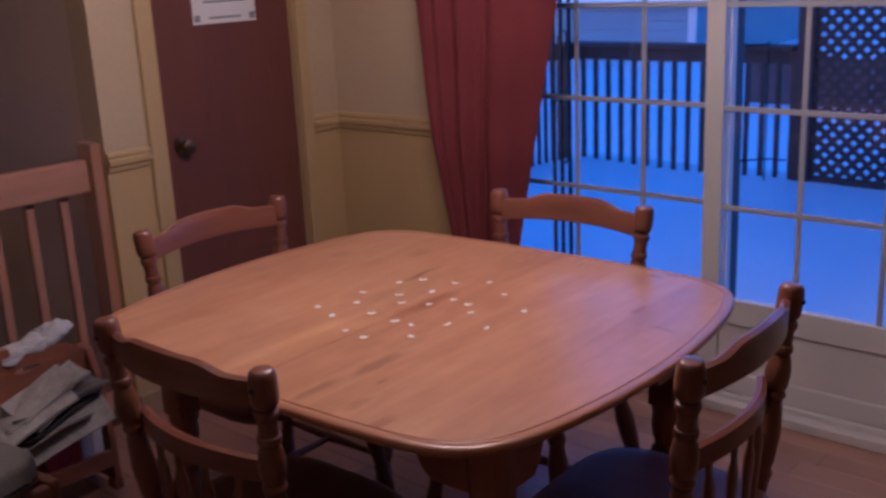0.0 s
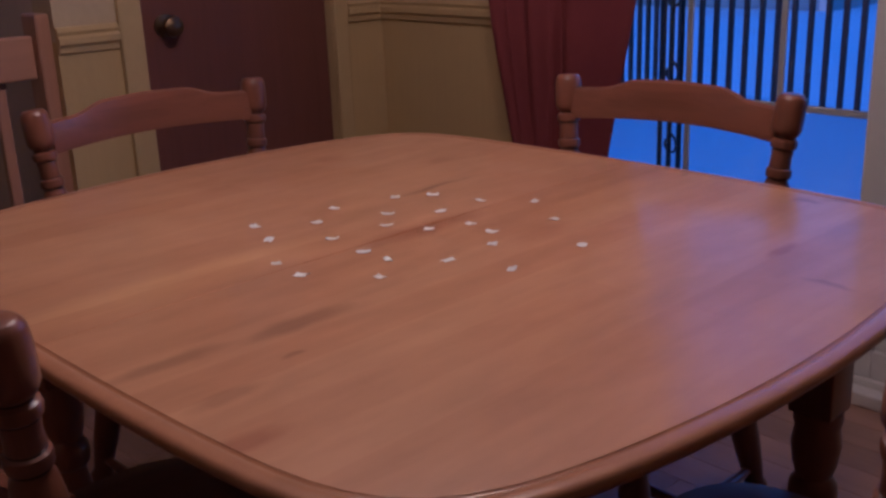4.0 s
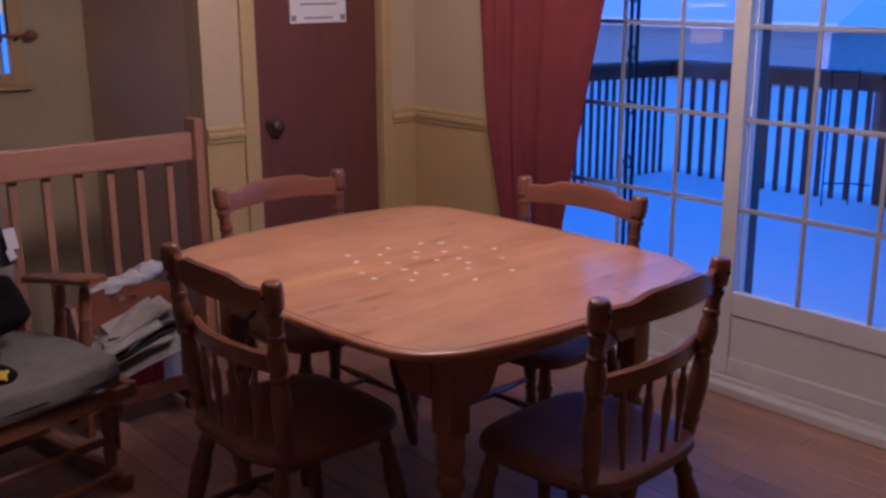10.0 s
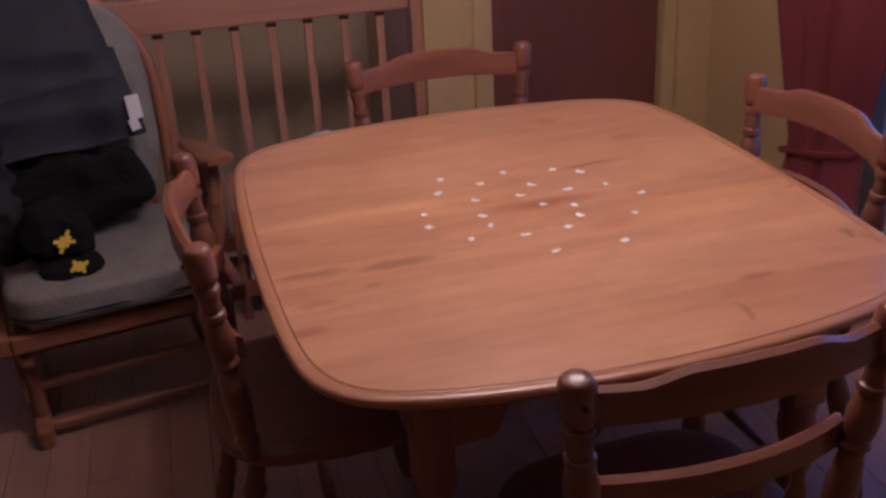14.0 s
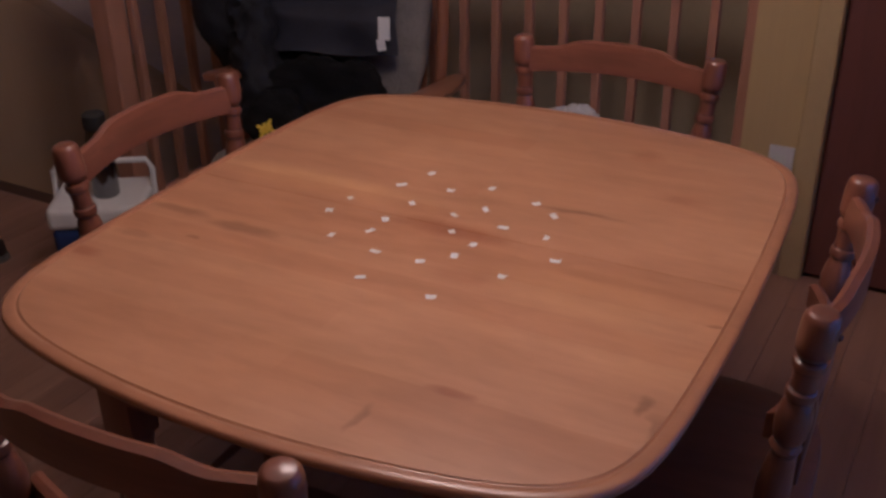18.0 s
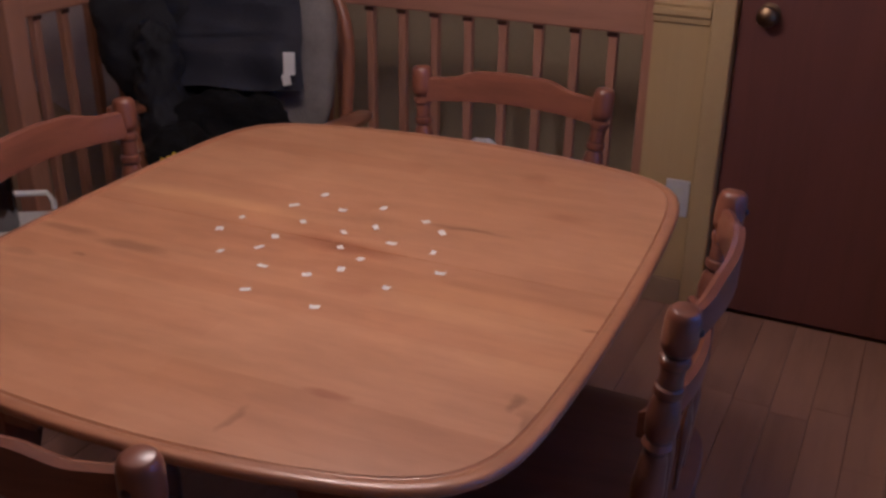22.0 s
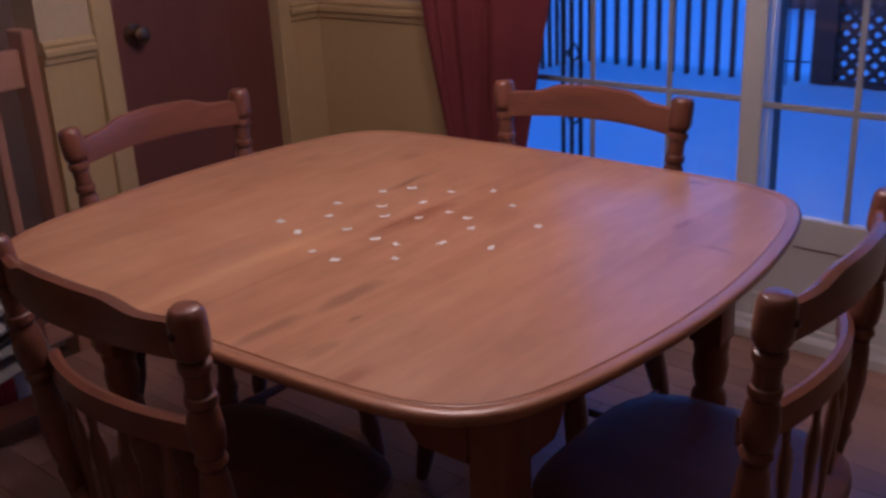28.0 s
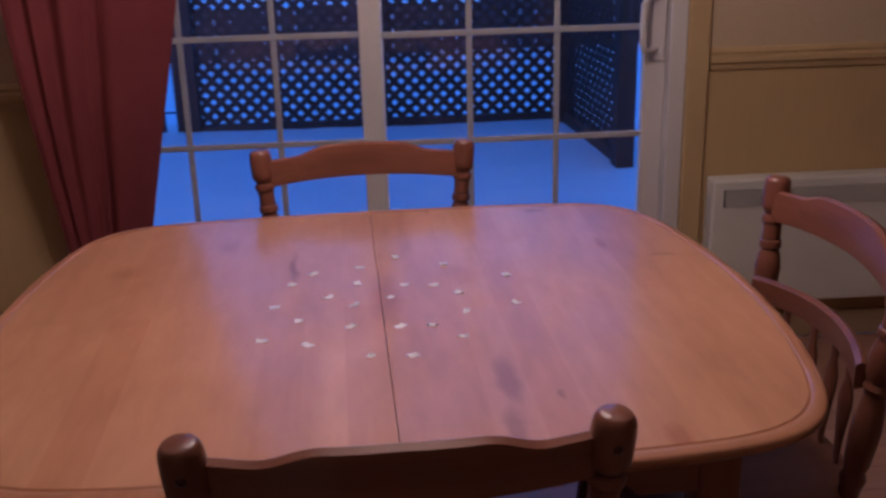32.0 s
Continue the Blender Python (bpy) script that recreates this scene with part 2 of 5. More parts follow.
def tabletop():
    """Glued staves of honey maple along the table's width, with a few dark streaks, under a satin varnish."""
    m, t, b = nodes("tabletop_maple", 0.27)
    tc = t.nodes.new("ShaderNodeTexCoord")
    rot = t.nodes.new("ShaderNodeMapping")
    rot.inputs["Rotation"].default_value = (0, 0, radians(90))
    t.links.new(tc.outputs["Object"], rot.inputs["Vector"])
    br = t.nodes.new("ShaderNodeTexBrick")
    br.offset, br.squash = 0.37, 1.0
    br.inputs["Color1"].default_value, br.inputs["Color2"].default_value = (0, 0, 0, 1), (1, 1, 1, 1)
    br.inputs["Scale"].default_value, br.inputs["Mortar Size"].default_value = 1.0, 0.0
    br.inputs["Brick Width"].default_value, br.inputs["Row Height"].default_value = 1.9, 0.062
    t.links.new(rot.outputs["Vector"], br.inputs["Vector"])
    v = coords(t, (1, 0.08, 1))
    grain, streak = noise_tex(t, v, 42.0, 5.0, 0.6, 0.4), noise_tex(t, coords(t, (1, 0.16, 1)), 9.0, 3.0, 0.5, 0.6)
    base = ramp(t, br.outputs["Color"], [(0.0, (0.446, 0.211, 0.099)), (0.45, (0.470, 0.230, 0.112)), (1.0, (0.497, 0.252, 0.125))])
    g = ramp(t, grain, [(0.3, (0.94, 0.92, 0.90)), (0.6, (1, 1, 1))])
    s = ramp(t, streak, [(0.24, (0.88, 0.83, 0.78)), (0.44, (1, 1, 1))])
    col = mix(t, mix(t, base, g, 1.0, "MULTIPLY"), s, 0.8, "MULTIPLY")
    # cloudy figure of the maple, coarse and fine
    for sc, stretch, lo in ((11.0, 0.24, 0.915), (30.0, 0.3, 0.94), (4.0, 0.5, 0.95)):
        fig = noise_tex(t, coords(t, (1, stretch, 1)), sc, 3.0, 0.6, 0.3)
        col = mix(t, col, ramp(t, fig, [(0.32, (lo, lo * 0.985, lo * 0.97)), (0.62, (1.04, 1.04, 1.04))]), 1.0, "MULTIPLY")
    # mineral streaks, a stain, scratches, a paler stave and painted sheen, each with its own place and length
    for cx, cy, rx, ry, tone, k in STAINS_AND_SHEEN:
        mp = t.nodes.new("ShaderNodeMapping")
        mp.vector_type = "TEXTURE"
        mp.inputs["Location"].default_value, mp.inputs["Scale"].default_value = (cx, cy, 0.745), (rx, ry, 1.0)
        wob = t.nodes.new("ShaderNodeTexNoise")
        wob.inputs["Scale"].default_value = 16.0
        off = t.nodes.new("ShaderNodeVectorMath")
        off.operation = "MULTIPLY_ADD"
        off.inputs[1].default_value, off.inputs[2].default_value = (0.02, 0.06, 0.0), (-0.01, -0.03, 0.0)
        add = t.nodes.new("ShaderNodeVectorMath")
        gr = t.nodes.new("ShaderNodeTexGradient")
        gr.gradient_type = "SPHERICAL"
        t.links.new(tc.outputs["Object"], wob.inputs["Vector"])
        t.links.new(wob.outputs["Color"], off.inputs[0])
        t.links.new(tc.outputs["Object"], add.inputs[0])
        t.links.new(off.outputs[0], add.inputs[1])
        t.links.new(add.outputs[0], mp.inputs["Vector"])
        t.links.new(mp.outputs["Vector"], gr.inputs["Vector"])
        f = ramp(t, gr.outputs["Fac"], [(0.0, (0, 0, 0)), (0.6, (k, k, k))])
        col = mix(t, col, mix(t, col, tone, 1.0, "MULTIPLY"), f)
    t.links.new(col, b.inputs["Base Color"])
    rg = ramp(t, noise_tex(t, coords(t), 7.0), [(0.3, (0.36,) * 3), (0.7, (0.47,) * 3)])
    t.links.new(rg, b.inputs["Roughness"])
    b.inputs["Coat Weight"].default_value, b.inputs["Coat Roughness"].default_value = 0.36, 0.13
    bump(t, b, grain, 0.012, 0.002)
    return m


M_top = tabletop()


def glass():
    m, t, b = nodes("window_glass", 0.0)
    b.inputs["Transmission Weight"].default_value, b.inputs["IOR"].default_value = 1.0, 1.45
    b.inputs["Base Color"].default_value = (0.97, 0.98, 1.0, 1)
    return m


M_glass = glass()


def glow(name, c, k):
    m, t, b = nodes(name, 0.4)
    b.inputs["Base Color"].default_value = (0.9, 0.85, 0.75, 1)
    b.inputs["Emission Color"].default_value, b.inputs["Emission Strength"].default_value = (*c, 1), k
    return m


M_bulb = glow("lit_bulb", (1.0, 0.70, 0.43), 305.0)


# ---- mesh helpers ----
def part(name, bm, mat, parent=None, label="", smooth=False):
    """Links a bmesh as one mesh object, under a parent where one is given."""
    bmesh.ops.recalc_face_normals(bm, faces=bm.faces)
    me = bpy.data.meshes.new(name)
    bm.to_mesh(me)
    bm.free()
    me.materials.append(mat)
    if smooth:
        me.shade_smooth()
        me.set_sharp_from_angle(angle=radians(42))
    ob = new(name, me)
    if parent:
        ob.parent = parent
    if label:
        tagged(ob, label)
    return ob


def thing(name, label, category, m=None, group="", kind=""):
    ob = new(name)
    ob.empty_display_size = 0.05
    if m:
        ob.matrix_basis = m
    return tagged(ob, label, category, group, kind)


def box(lo, hi, bevel=0.0, m=None, bm=None, seg=2):
    """A box between two corners with rounded edges, in a new bmesh or added to one."""
    one = bmesh.new()
    r = bmesh.ops.create_cube(one, size=1.0)
    s = Vector(hi) - Vector(lo)
    c = (Vector(hi) + Vector(lo)) / 2
    for v in one.verts:
        v.co = Vector((v.co.x * s.x, v.co.y * s.y, v.co.z * s.z)) + c
    if bevel:
        bmesh.ops.bevel(one, geom=one.edges[:], offset=bevel, segments=seg, affect="EDGES", profile=0.5)
    if m:
        one.transform(m)
    if bm is None:
        return one
    return join(bm, one)


def join(bm, other):
    me = bpy.data.meshes.new("tmp")
    other.to_mesh(me)
    other.free()
    bm.from_mesh(me)
    bpy.data.meshes.remove(me)
    return bm


def lathe(profile, a, b, seg=20, flat=1.0, side=(1, 0, 0)):
    """A turned piece: radii at fractions of the way from a to b."""
    a, b = Vector(a), Vector(b)
    d = b - a
    z = d.normalized()
    x = Vector(side) - z * z.dot(Vector(side))
    x = x.normalized() if x.length > 1e-4 else z.orthogonal().normalized()
    y = z.cross(x)
    bm = bmesh.new()
    rings = []
    for f, r in profile:
        rings.append([bm.verts.new(a + d * f + (x * math.cos(k * math.tau / seg) + y * math.sin(k * math.tau / seg) * flat) * max(r, 0.0006)) for k in range(seg)])
    for p, q in zip(rings, rings[1:]):
        for k in range(seg):
            bm.faces.new((p[k], p[(k + 1) % seg], q[(k + 1) % seg], q[k]))
    bm.faces.new(rings[0][::-1])
    bm.faces.new(rings[-1])
    return bm


def tube(points, r, seg=8, closed=False):
    """A round bar bent through points."""
    pts = [Vector(p) for p in points]
    bm = bmesh.new()
    rings = []
    up = Vector((0.13, 0.21, 0.97))
    n = len(pts)
    for i, p in enumerate(pts):
        d = (pts[(i + 1) % n] - pts[i - 1]) if closed or 0 < i < n - 1 else (pts[1] - pts[0] if i == 0 else pts[-1] - pts[-2])
        d.normalize()
        x = d.cross(up).normalized()
        y = d.cross(x)
        rr = r(i / max(1, n - 1)) if callable(r) else r
        rings.append([bm.verts.new(p + (x * math.cos(k * math.tau / seg) + y * math.sin(k * math.tau / seg)) * rr) for k in range(seg)])
    loop = list(zip(rings, rings[1:])) + ([(rings[-1], rings[0])] if closed else [])
    for p, q in loop:
        for k in range(seg):
            bm.faces.new((p[k], p[(k + 1) % seg], q[(k + 1) % seg], q[k]))
    if not closed:
        bm.faces.new(rings[0][::-1])
        bm.faces.new(rings[-1])
    return bm


def bar(us, section):
    """A shaped bar: for every u a closed loop of points, skinned and capped."""
    bm = bmesh.new()
    rings = [[bm.verts.new(Vector(p)) for p in section(u)] for u in us]
    n = len(rings[0])
    for p, q in zip(rings, rings[1:]):
        for k in range(n):
            bm.faces.new((p[k], p[(k + 1) % n], q[(k + 1) % n], q[k]))
    bm.faces.new(rings[0][::-1])
    bm.faces.new(rings[-1])
    return bm


def prism(outline, z0, z1, bevel=0.0):
    """An upright slab from an outline in plan."""
    bm = bmesh.new()
    lo, hi = [[bm.verts.new((x, y, z)) for x, y in outline] for z in (z0, z1)]
    n = len(outline)
    for k in range(n):
        bm.faces.new((lo[k], lo[(k + 1) % n], hi[(k + 1) % n], hi[k]))
    bm.faces.new(lo[::-1])
    bm.faces.new(hi)
    if bevel:
        es = [e for e in bm.edges if len(e.link_faces) == 2 and abs(e.verts[0].co.z - e.verts[1].co.z) < 1e-6]
        bmesh.ops.bevel(bm, geom=es, offset=bevel, segments=3, affect="EDGES", profile=0.5)
    return bm


def lin(a, b, n):
    return [a + (b - a) * k / (n - 1) for k in range(n)]


# ---- the room ----
XW, YN, YS, XE, H = -1.497, 1.38, -2.50, 5.20, 2.42
YB, XB = 1.20, -0.865                         # the north wall steps forward beside the curtain
XK, YK = 0.75, -5.2                            # unseen extension of the room south of the stair wall
XR, YR, XNEWEL = -1.568, -1.64, -0.83          # railing lines round the stairwell
XSW, YSN = -2.59, 0.16                        # stairwell: far wall, north wall
PX0, PX1, PZ1 = -0.955, 0.93, 2.08             # patio door opening


def structure(name, bm, mat, label, cat, parent=None):
    ob = part(name, bm, mat, parent)
    return tagged(ob, label, cat, kind="structure") if parent is None else ob


# walls, each with its thickness
bm = box((XW - 0.12, YB, 0), (XB, YN - 0.006, H))
box((XW - 0.12, YN - 0.006, 0), (PX0, YN + 0.14, H), bm=bm)
box((PX1, YN, 0), (XE, YN + 0.14, H), bm=bm)
box((PX0, YN, PZ1), (PX1, YN + 0.14, H), bm=bm)
wall_north = structure("wall_north", bm, M_wall, "wall with tan paper below a chair rail and cream above", "wall")
bm = box((XW - 0.12, YSN, 0), (XW, 0.370, H))
box((XW - 0.12, 1.024, 0), (XW, YB, H), bm=bm)
box((XW - 0.12, 0.370, 2.065), (XW, 1.024, H), bm=bm)
wall_west = structure("wall_west", bm, M_wall, "yellow-tan wall beside a dark red door", "wall")
bm = box((XSW - 0.12, YS - 0.14, -0.95), (XK, YS, H))
wall_south = structure("wall_south", bm, M_wall_s, "two-tone wall beside the stairs going down", "wall")
# unseen walls added to close the room, far off to weaken bounced light
structure("wall_unseen_side", box((XK - 0.14, YK, -0.1), (XK, YS - 0.14, H)), M_wall, "unseen plain two-tone wall added to close the room", "wall")
structure("wall_unseen_end", box((XK - 0.14, YK - 0.14, -0.1), (XE + 0.12, YK, H)), M_wall, "unseen plain two-tone end wall added to close the room", "wall")
bm = box((XE, YK, -0.1), (XE + 0.12, YN + 0.14, H))
wall_east = structure("wall_east", bm, M_wall, "unseen two-tone wall added behind the walk", "wall")
for k, (y0, y1, z0, z1) in enumerate(((-1.60, YSN + 0.12, -0.95, 1.05), (YS, -2.42, -0.95, 1.05), (-2.42, -1.60, 1.30, H), (-1.60, -0.66, 1.05, H), (YS, -2.42, 1.05, H), (-0.15, YSN + 0.12, 1.05, H), (-0.66, -0.15, 1.55, H))):
    structure("wall_stairwell_%d" % (k + 1), box((XSW - 0.12, y0, z0), (XSW, y1, z1)), M_stairwall, "plain olive stairwell wall with a small window", "wall")
bm = box((XSW, YSN, -0.95), (XW - 0.12, YSN + 0.12, H))
structure("wall_stairwell_north", bm, M_stairwall_n, "plain grey-tan stairwell end wall", "wall")
bm = box((XSW - 0.12, YK - 0.14, H), (XE + 0.12, YN + 0.14, H + 0.1))
structure("ceiling", bm, M_ceil, "plain white ceiling", "ceiling")

# subfloor round the stair opening
bm = box((XR - 0.06, YR - 0.04, -0.22), (XE, YN, -0.012))
box((XNEWEL - 0.06, YS, -0.22), (XE, YR - 0.04, -0.012), bm=bm)
box((XK, YK, -0.22), (XE, YS, -0.012), bm=bm)
floor = structure("floor", bm, plain("subfloor", (0.08, 0.04, 0.025), 0.8), "brown wooden plank floor", "floor")
bm = box((XSW, YS, -0.86), (XR + 0.2, YSN, -0.77))
structure("floor_stair_landing", bm, plain("landing_floor", (0.16, 0.11, 0.08), 0.6), "dim lower landing of the stairs", "floor")

# chair rails and baseboards
M_base = plain("tan_baseboard_paint", (0.36, 0.25, 0.14), 0.5, 0, 0.07, 5, 70, 0.05)
def rail_profile(s):
    return [(0, 0), (0.010 * s, 0.004), (0.012 * s, 0.018), (0.022 * s, 0.026), (0.022 * s, 0.040), (0.014 * s, 0.047), (0.018 * s, 0.056), (0.010 * s, 0.066), (0, 0.068)]


def chair_rail(a, b, nx, ny):
    return bar((0, 1), lambda u: [(a[0] + (b[0] - a[0]) * u + nx * d, a[1] + (b[1] - a[1]) * u + ny * d, 0.870 + z) for d, z in rail_profile(1.0)])


structure("chair_rail", chair_rail((XW, YSN, 0), (XW, 0.321, 0), 1, 0), M_trim, "yellow moulded chair rail", "trim")
structure("chair_rail_corner", chair_rail((XW, 1.060, 0), (XW, YB, 0), 1, 0), M_trim, "yellow moulded chair rail", "trim")
structure("chair_rail_north", chair_rail((XW, YB, 0), (XB, YB, 0), 0, -1), M_trim, "yellow moulded chair rail", "trim")
structure("chair_rail_north_east", chair_rail((PX1 + 0.07, YN, 0), (XE, YN, 0), 0, -1), M_trim, "yellow moulded chair rail", "trim")
structure("chair_rail_south", chair_rail((XNEWEL - 0.05, YS, 0), (XK, YS, 0), 0, 1), M_base, "tan moulded chair rail", "trim")
structure("chair_rail_east", chair_rail((XE, YK, 0), (XE, YN, 0), -1, 0), M_trim, "yellow moulded chair rail", "trim")
# the rail follows the stairs down along the south wall
structure("chair_rail_sloping", bar((0, 1), lambda u: [(XNEWEL - 0.05 - 1.2 * u, YS + d, 0.870 - 0.996 * u + z) for d, z in rail_profile(0.06)]), M_base, "sloping tan chair rail beside the stairs", "trim")
for n, lo, hi in (("baseboard_west", (XW, YSN, 0), (XW + 0.014, 0.321, 0.085)), ("baseboard_corner", (XW, 1.060, 0), (XW + 0.014, YB, 0.085)),
                  ("baseboard_north", (XW + 0.014, YB - 0.014, 0), (XB, YB, 0.085)), ("baseboard_north_east", (PX1 + 0.07, YN - 0.014, 0), (XE, YN, 0.085)),
                  ("baseboard_south", (XNEWEL, YS, 0), (XK, YS + 0.014, 0.085)), ("baseboard_east", (XE - 0.014, YK, 0), (XE, YN - 0.014, 0.085))):
    structure(n, box(lo, hi, 0.004), M_base, "tan painted baseboard", "trim")

# the dark red door with its casing and knob
door = thing("door_1", "closed dark reddish-brown wooden door", "door", kind="structure")
part("leaf", box((XW - 0.062, 0.391, 0.008), (XW - 0.026, 1.003, 2.045), 0.002), M_door, door)
for n, lo, hi in (("casing", (XW, 0.323, 0), (XW + 0.018, 0.388, 2.05)), ("casing", (XW, 1.006, 0), (XW + 0.018, 1.058, 2.05)), ("casing", (XW, 0.323, 2.05), (XW + 0.018, 1.058, 2.115))):
    part(n, box(lo, hi, 0.005), M_trim, door, "yellow painted casing")
part("door_knob", lathe([(0, 0.030), (0.10, 0.031), (0.16, 0.012), (0.45, 0.011), (0.55, 0.022), (0.72, 0.029), (0.9, 0.026), (1.0, 0.012)], (XW - 0.026, 0.470, 0.914), (XW + 0.038, 0.470, 0.914), 24), M_brass, door, "aged brass knob", True)

for lo, hi in (((XW - 0.12, 0.370, 0), (XW, 0.3885, 2.048)), ((XW - 0.12, 1.0055, 0), (XW, 1.024, 2.048)), ((XW - 0.12, 0.370, 2.048), (XW, 1.024, 2.065))):
    part("lining", box(lo, hi), M_trim, door, "yellow painted door lining")
# unseen filler added behind the leaf, keeps sky light out of its gaps
part("gap_filler", box((XW - 0.116, 0.390, -0.01), (XW - 0.066, 1.004, 2.048)), M_door, door, "added dark panel blocking outside light behind the door")

# notice pinned on the door
notice = thing("door_notice", "white printed notice pinned on the red door", "sign", pose(XW - 0.023, 0.712, 1.42))
part("sheet", box((-0.002, -0.137, -0.105), (0.0, 0.137, 0.105)), M_paper, notice)
for z, w in ((0.07, 0.10), (0.045, 0.115), (0.02, 0.105), (-0.005, 0.11), (-0.03, 0.09), (-0.085, 0.07)):
    part("printed_line", box((0.0, -w, z - 0.004), (0.0008, w, z + 0.004)), M_ink, notice)
for y in (-0.12, 0.12):
    part("printed_mark", box((0.0, y - 0.012, -0.097), (0.0008, y + 0.012, -0.073)), M_ink, notice)

# wall socket
socket = thing("wall_socket", "white plastic socket plate on the tan wall", "socket", pose(XW, 0.281, 0.352))
part("plate", box((0, -0.036, -0.058), (0.006, 0.036, 0.058), 0.003), M_white, socket)
for z in (-0.02, 0.02):
    part("outlet", box((0.006, -0.016, z - 0.013), (0.008, 0.016, z + 0.013), 0.0015), M_heater, socket)

# patio door: frame, two leaves with muntins, glass and a solid bottom panel
patio = thing("patio_door", "white sliding patio door with grilles over a snowy deck", "door", kind="structure")
part("frame", box((PX0, YN - 0.004, 0), (PX0 + 0.03, YN + 0.13, PZ1), 0.004), M_white, patio)
part("frame", box((PX1 - 0.05, YN - 0.004, 0), (PX1, YN + 0.13, PZ1), 0.004), M_white, patio)
part("frame", box((PX0 + 0.03, YN - 0.004, PZ1 - 0.05), (PX1 - 0.05, YN + 0.13, PZ1), 0.004), M_white, patio)
part("sill", box((XB + 0.002, YN - 0.03, 0.0), (PX1 + 0.02, YN + 0.13, 0.035), 0.005), M_white, patio)
part("track", box((PX0 + 0.03, YN + 0.012, 0.035), (PX1 - 0.05, YN + 0.030, 0.052), 0.002), M_white, patio)
for n, lo, hi in (("casing", (PX1, YN - 0.018, 0), (PX1 + 0.065, YN, PZ1 + 0.065)), ("casing", (XB + 0.002, YN - 0.018, PZ1), (PX1, YN, PZ1 + 0.065))):
    part(n, box(lo, hi, 0.005), M_trim, patio, "yellow painted casing")


def leaf(x0, x1, y, verticals, name):
    ob = part(name, box((x0, y - 0.018, 0.035), (x0 + 0.065, y + 0.018, PZ1 - 0.05), 0.004), M_white, patio)
    part("stile", box((x1 - 0.065, y - 0.018, 0.035), (x1, y + 0.018, PZ1 - 0.05), 0.004), M_white, ob)
    part("rail", box((x0 + 0.065, y - 0.018, 0.285), (x1 - 0.065, y + 0.018, 0.372), 0.004), M_white, ob)
    part("rail", box((x0 + 0.065, y - 0.018, 0.035), (x1 - 0.065, y + 0.018, 0.118), 0.004), M_white, ob)
    part("rail", box((x0 + 0.065, y - 0.018, PZ1 - 0.12), (x1 - 0.065, y + 0.018, PZ1 - 0.05), 0.004), M_white, ob)
    part("bottom_panel", box((x0 + 0.067, y - 0.008, 0.119), (x1 - 0.067, y + 0.006, 0.284)), M_white, ob)
    g = part("glass", box((x0 + 0.060, y - 0.002, 0.365), (x1 - 0.060, y + 0.002, PZ1 - 0.115)), M_glass, ob)
    g.visible_shadow = False
    for x in verticals:
        part("muntin", box((x - 0.009, y - 0.010, 0.372), (x + 0.009, y - 0.003, PZ1 - 0.12), 0.003), M_grille, ob)
    for z in (0.679, 1.000, 1.321, 1.642):
        part("muntin", box((x0 + 0.065, y - 0.011, z - 0.009), (x1 - 0.065, y - 0.003, z + 0.009), 0.003), M_grille, ob)
    return ob


leaf(PX0 + 0.03, 0.045, YN + 0.100, (-0.545, -0.275), "fixed_leaf")
mv = leaf(-0.025, PX1 - 0.05, YN + 0.060, (0.296, 0.556), "sliding_leaf")
# outer depth of the fixed stile, its shade put into a dark colour
part("shaded_stile_edge", box((-0.01, YN + 0.120, 0.02), (0.043, YN + 0.175, PZ1 - 0.02), 0.003), M_shade, patio, "outer edge of the middle stile, coloured dark as in shade")
# pull handle
part("handle", tube([(0.850, YN + 0.043, 0.938), (0.818, YN + 0.004, 0.932), (0.801, YN - 0.010, 0.938), (0.796, YN - 0.014, 0.955), (0.795, YN - 0.014, 1.01), (0.797, YN - 0.014, 1.070), (0.802, YN - 0.010, 1.084), (0.820, YN + 0.004, 1.090), (0.850, YN + 0.043, 1.088)], 0.0105, 10), M_white, mv, "white pull handle", True)
part("handle_plate", box((0.832, YN + 0.034, 0.90), (0.876, YN + 0.043, 1.13), 0.004), M_white, mv)

# wall heater
heater = thing("wall_heater", "cream metal electric convector on the wall", "heater", pose(0, YN, 0))
part("body", box((1.01, -0.075, 0.15), (1.92, -0.004, 0.552), 0.008), M_heater, heater)
part("vent_slot", box((1.045, -0.078, 0.470), (1.88, -0.074, 0.522)), M_dark, heater, "dark outlet slot")
for k in range(104):
    x = 1.05 + 0.0080 * k
    part("fin", box((x, -0.081, 0.470), (x + 0.0042, -0.076, 0.522)), M_heater, heater)

# ---- railing round the stairwell ----
rail = thing("stair_railing", "light brown wooden balustrade along the stairwell", "railing")
part("end_post", box((XR - 0.045, 0.125, -0.02), (XR + 0.045, YSN - 0.002 + 0.022, 0.971), 0.006), M_rail, rail)
part("corner_post", box((XR - 0.045, YR - 0.045, -0.02), (XR + 0.045, YR + 0.045, 0.971), 0.006), M_rail, rail)
part("top_board", box((XR - 0.018, YR + 0.045, 0.812), (XR + 0.018, 0.125, 0.920), 0.006), M_rail_y, rail)
part("bottom_board", box((XR - 0.018, YR + 0.045, 0.04), (XR + 0.018, 0.125, 0.10), 0.005), M_rail_y, rail)
# a dark strip on each baluster top draws the shade below the board
y = 0.027
while y > YR + 0.08:
    part("baluster", box((XR - 0.014, y - 0.0135, 0.10), (XR + 0.014, y + 0.0135, 0.812), 0.004), M_rail, rail)
    part("shade_strip", box((XR + 0.0142, y - 0.017, 0.798), (XR + 0.0165, y + 0.016, 0.8115)), M_groove, rail, "dark strip for the shaded gap under the board")
    y -= 0.118
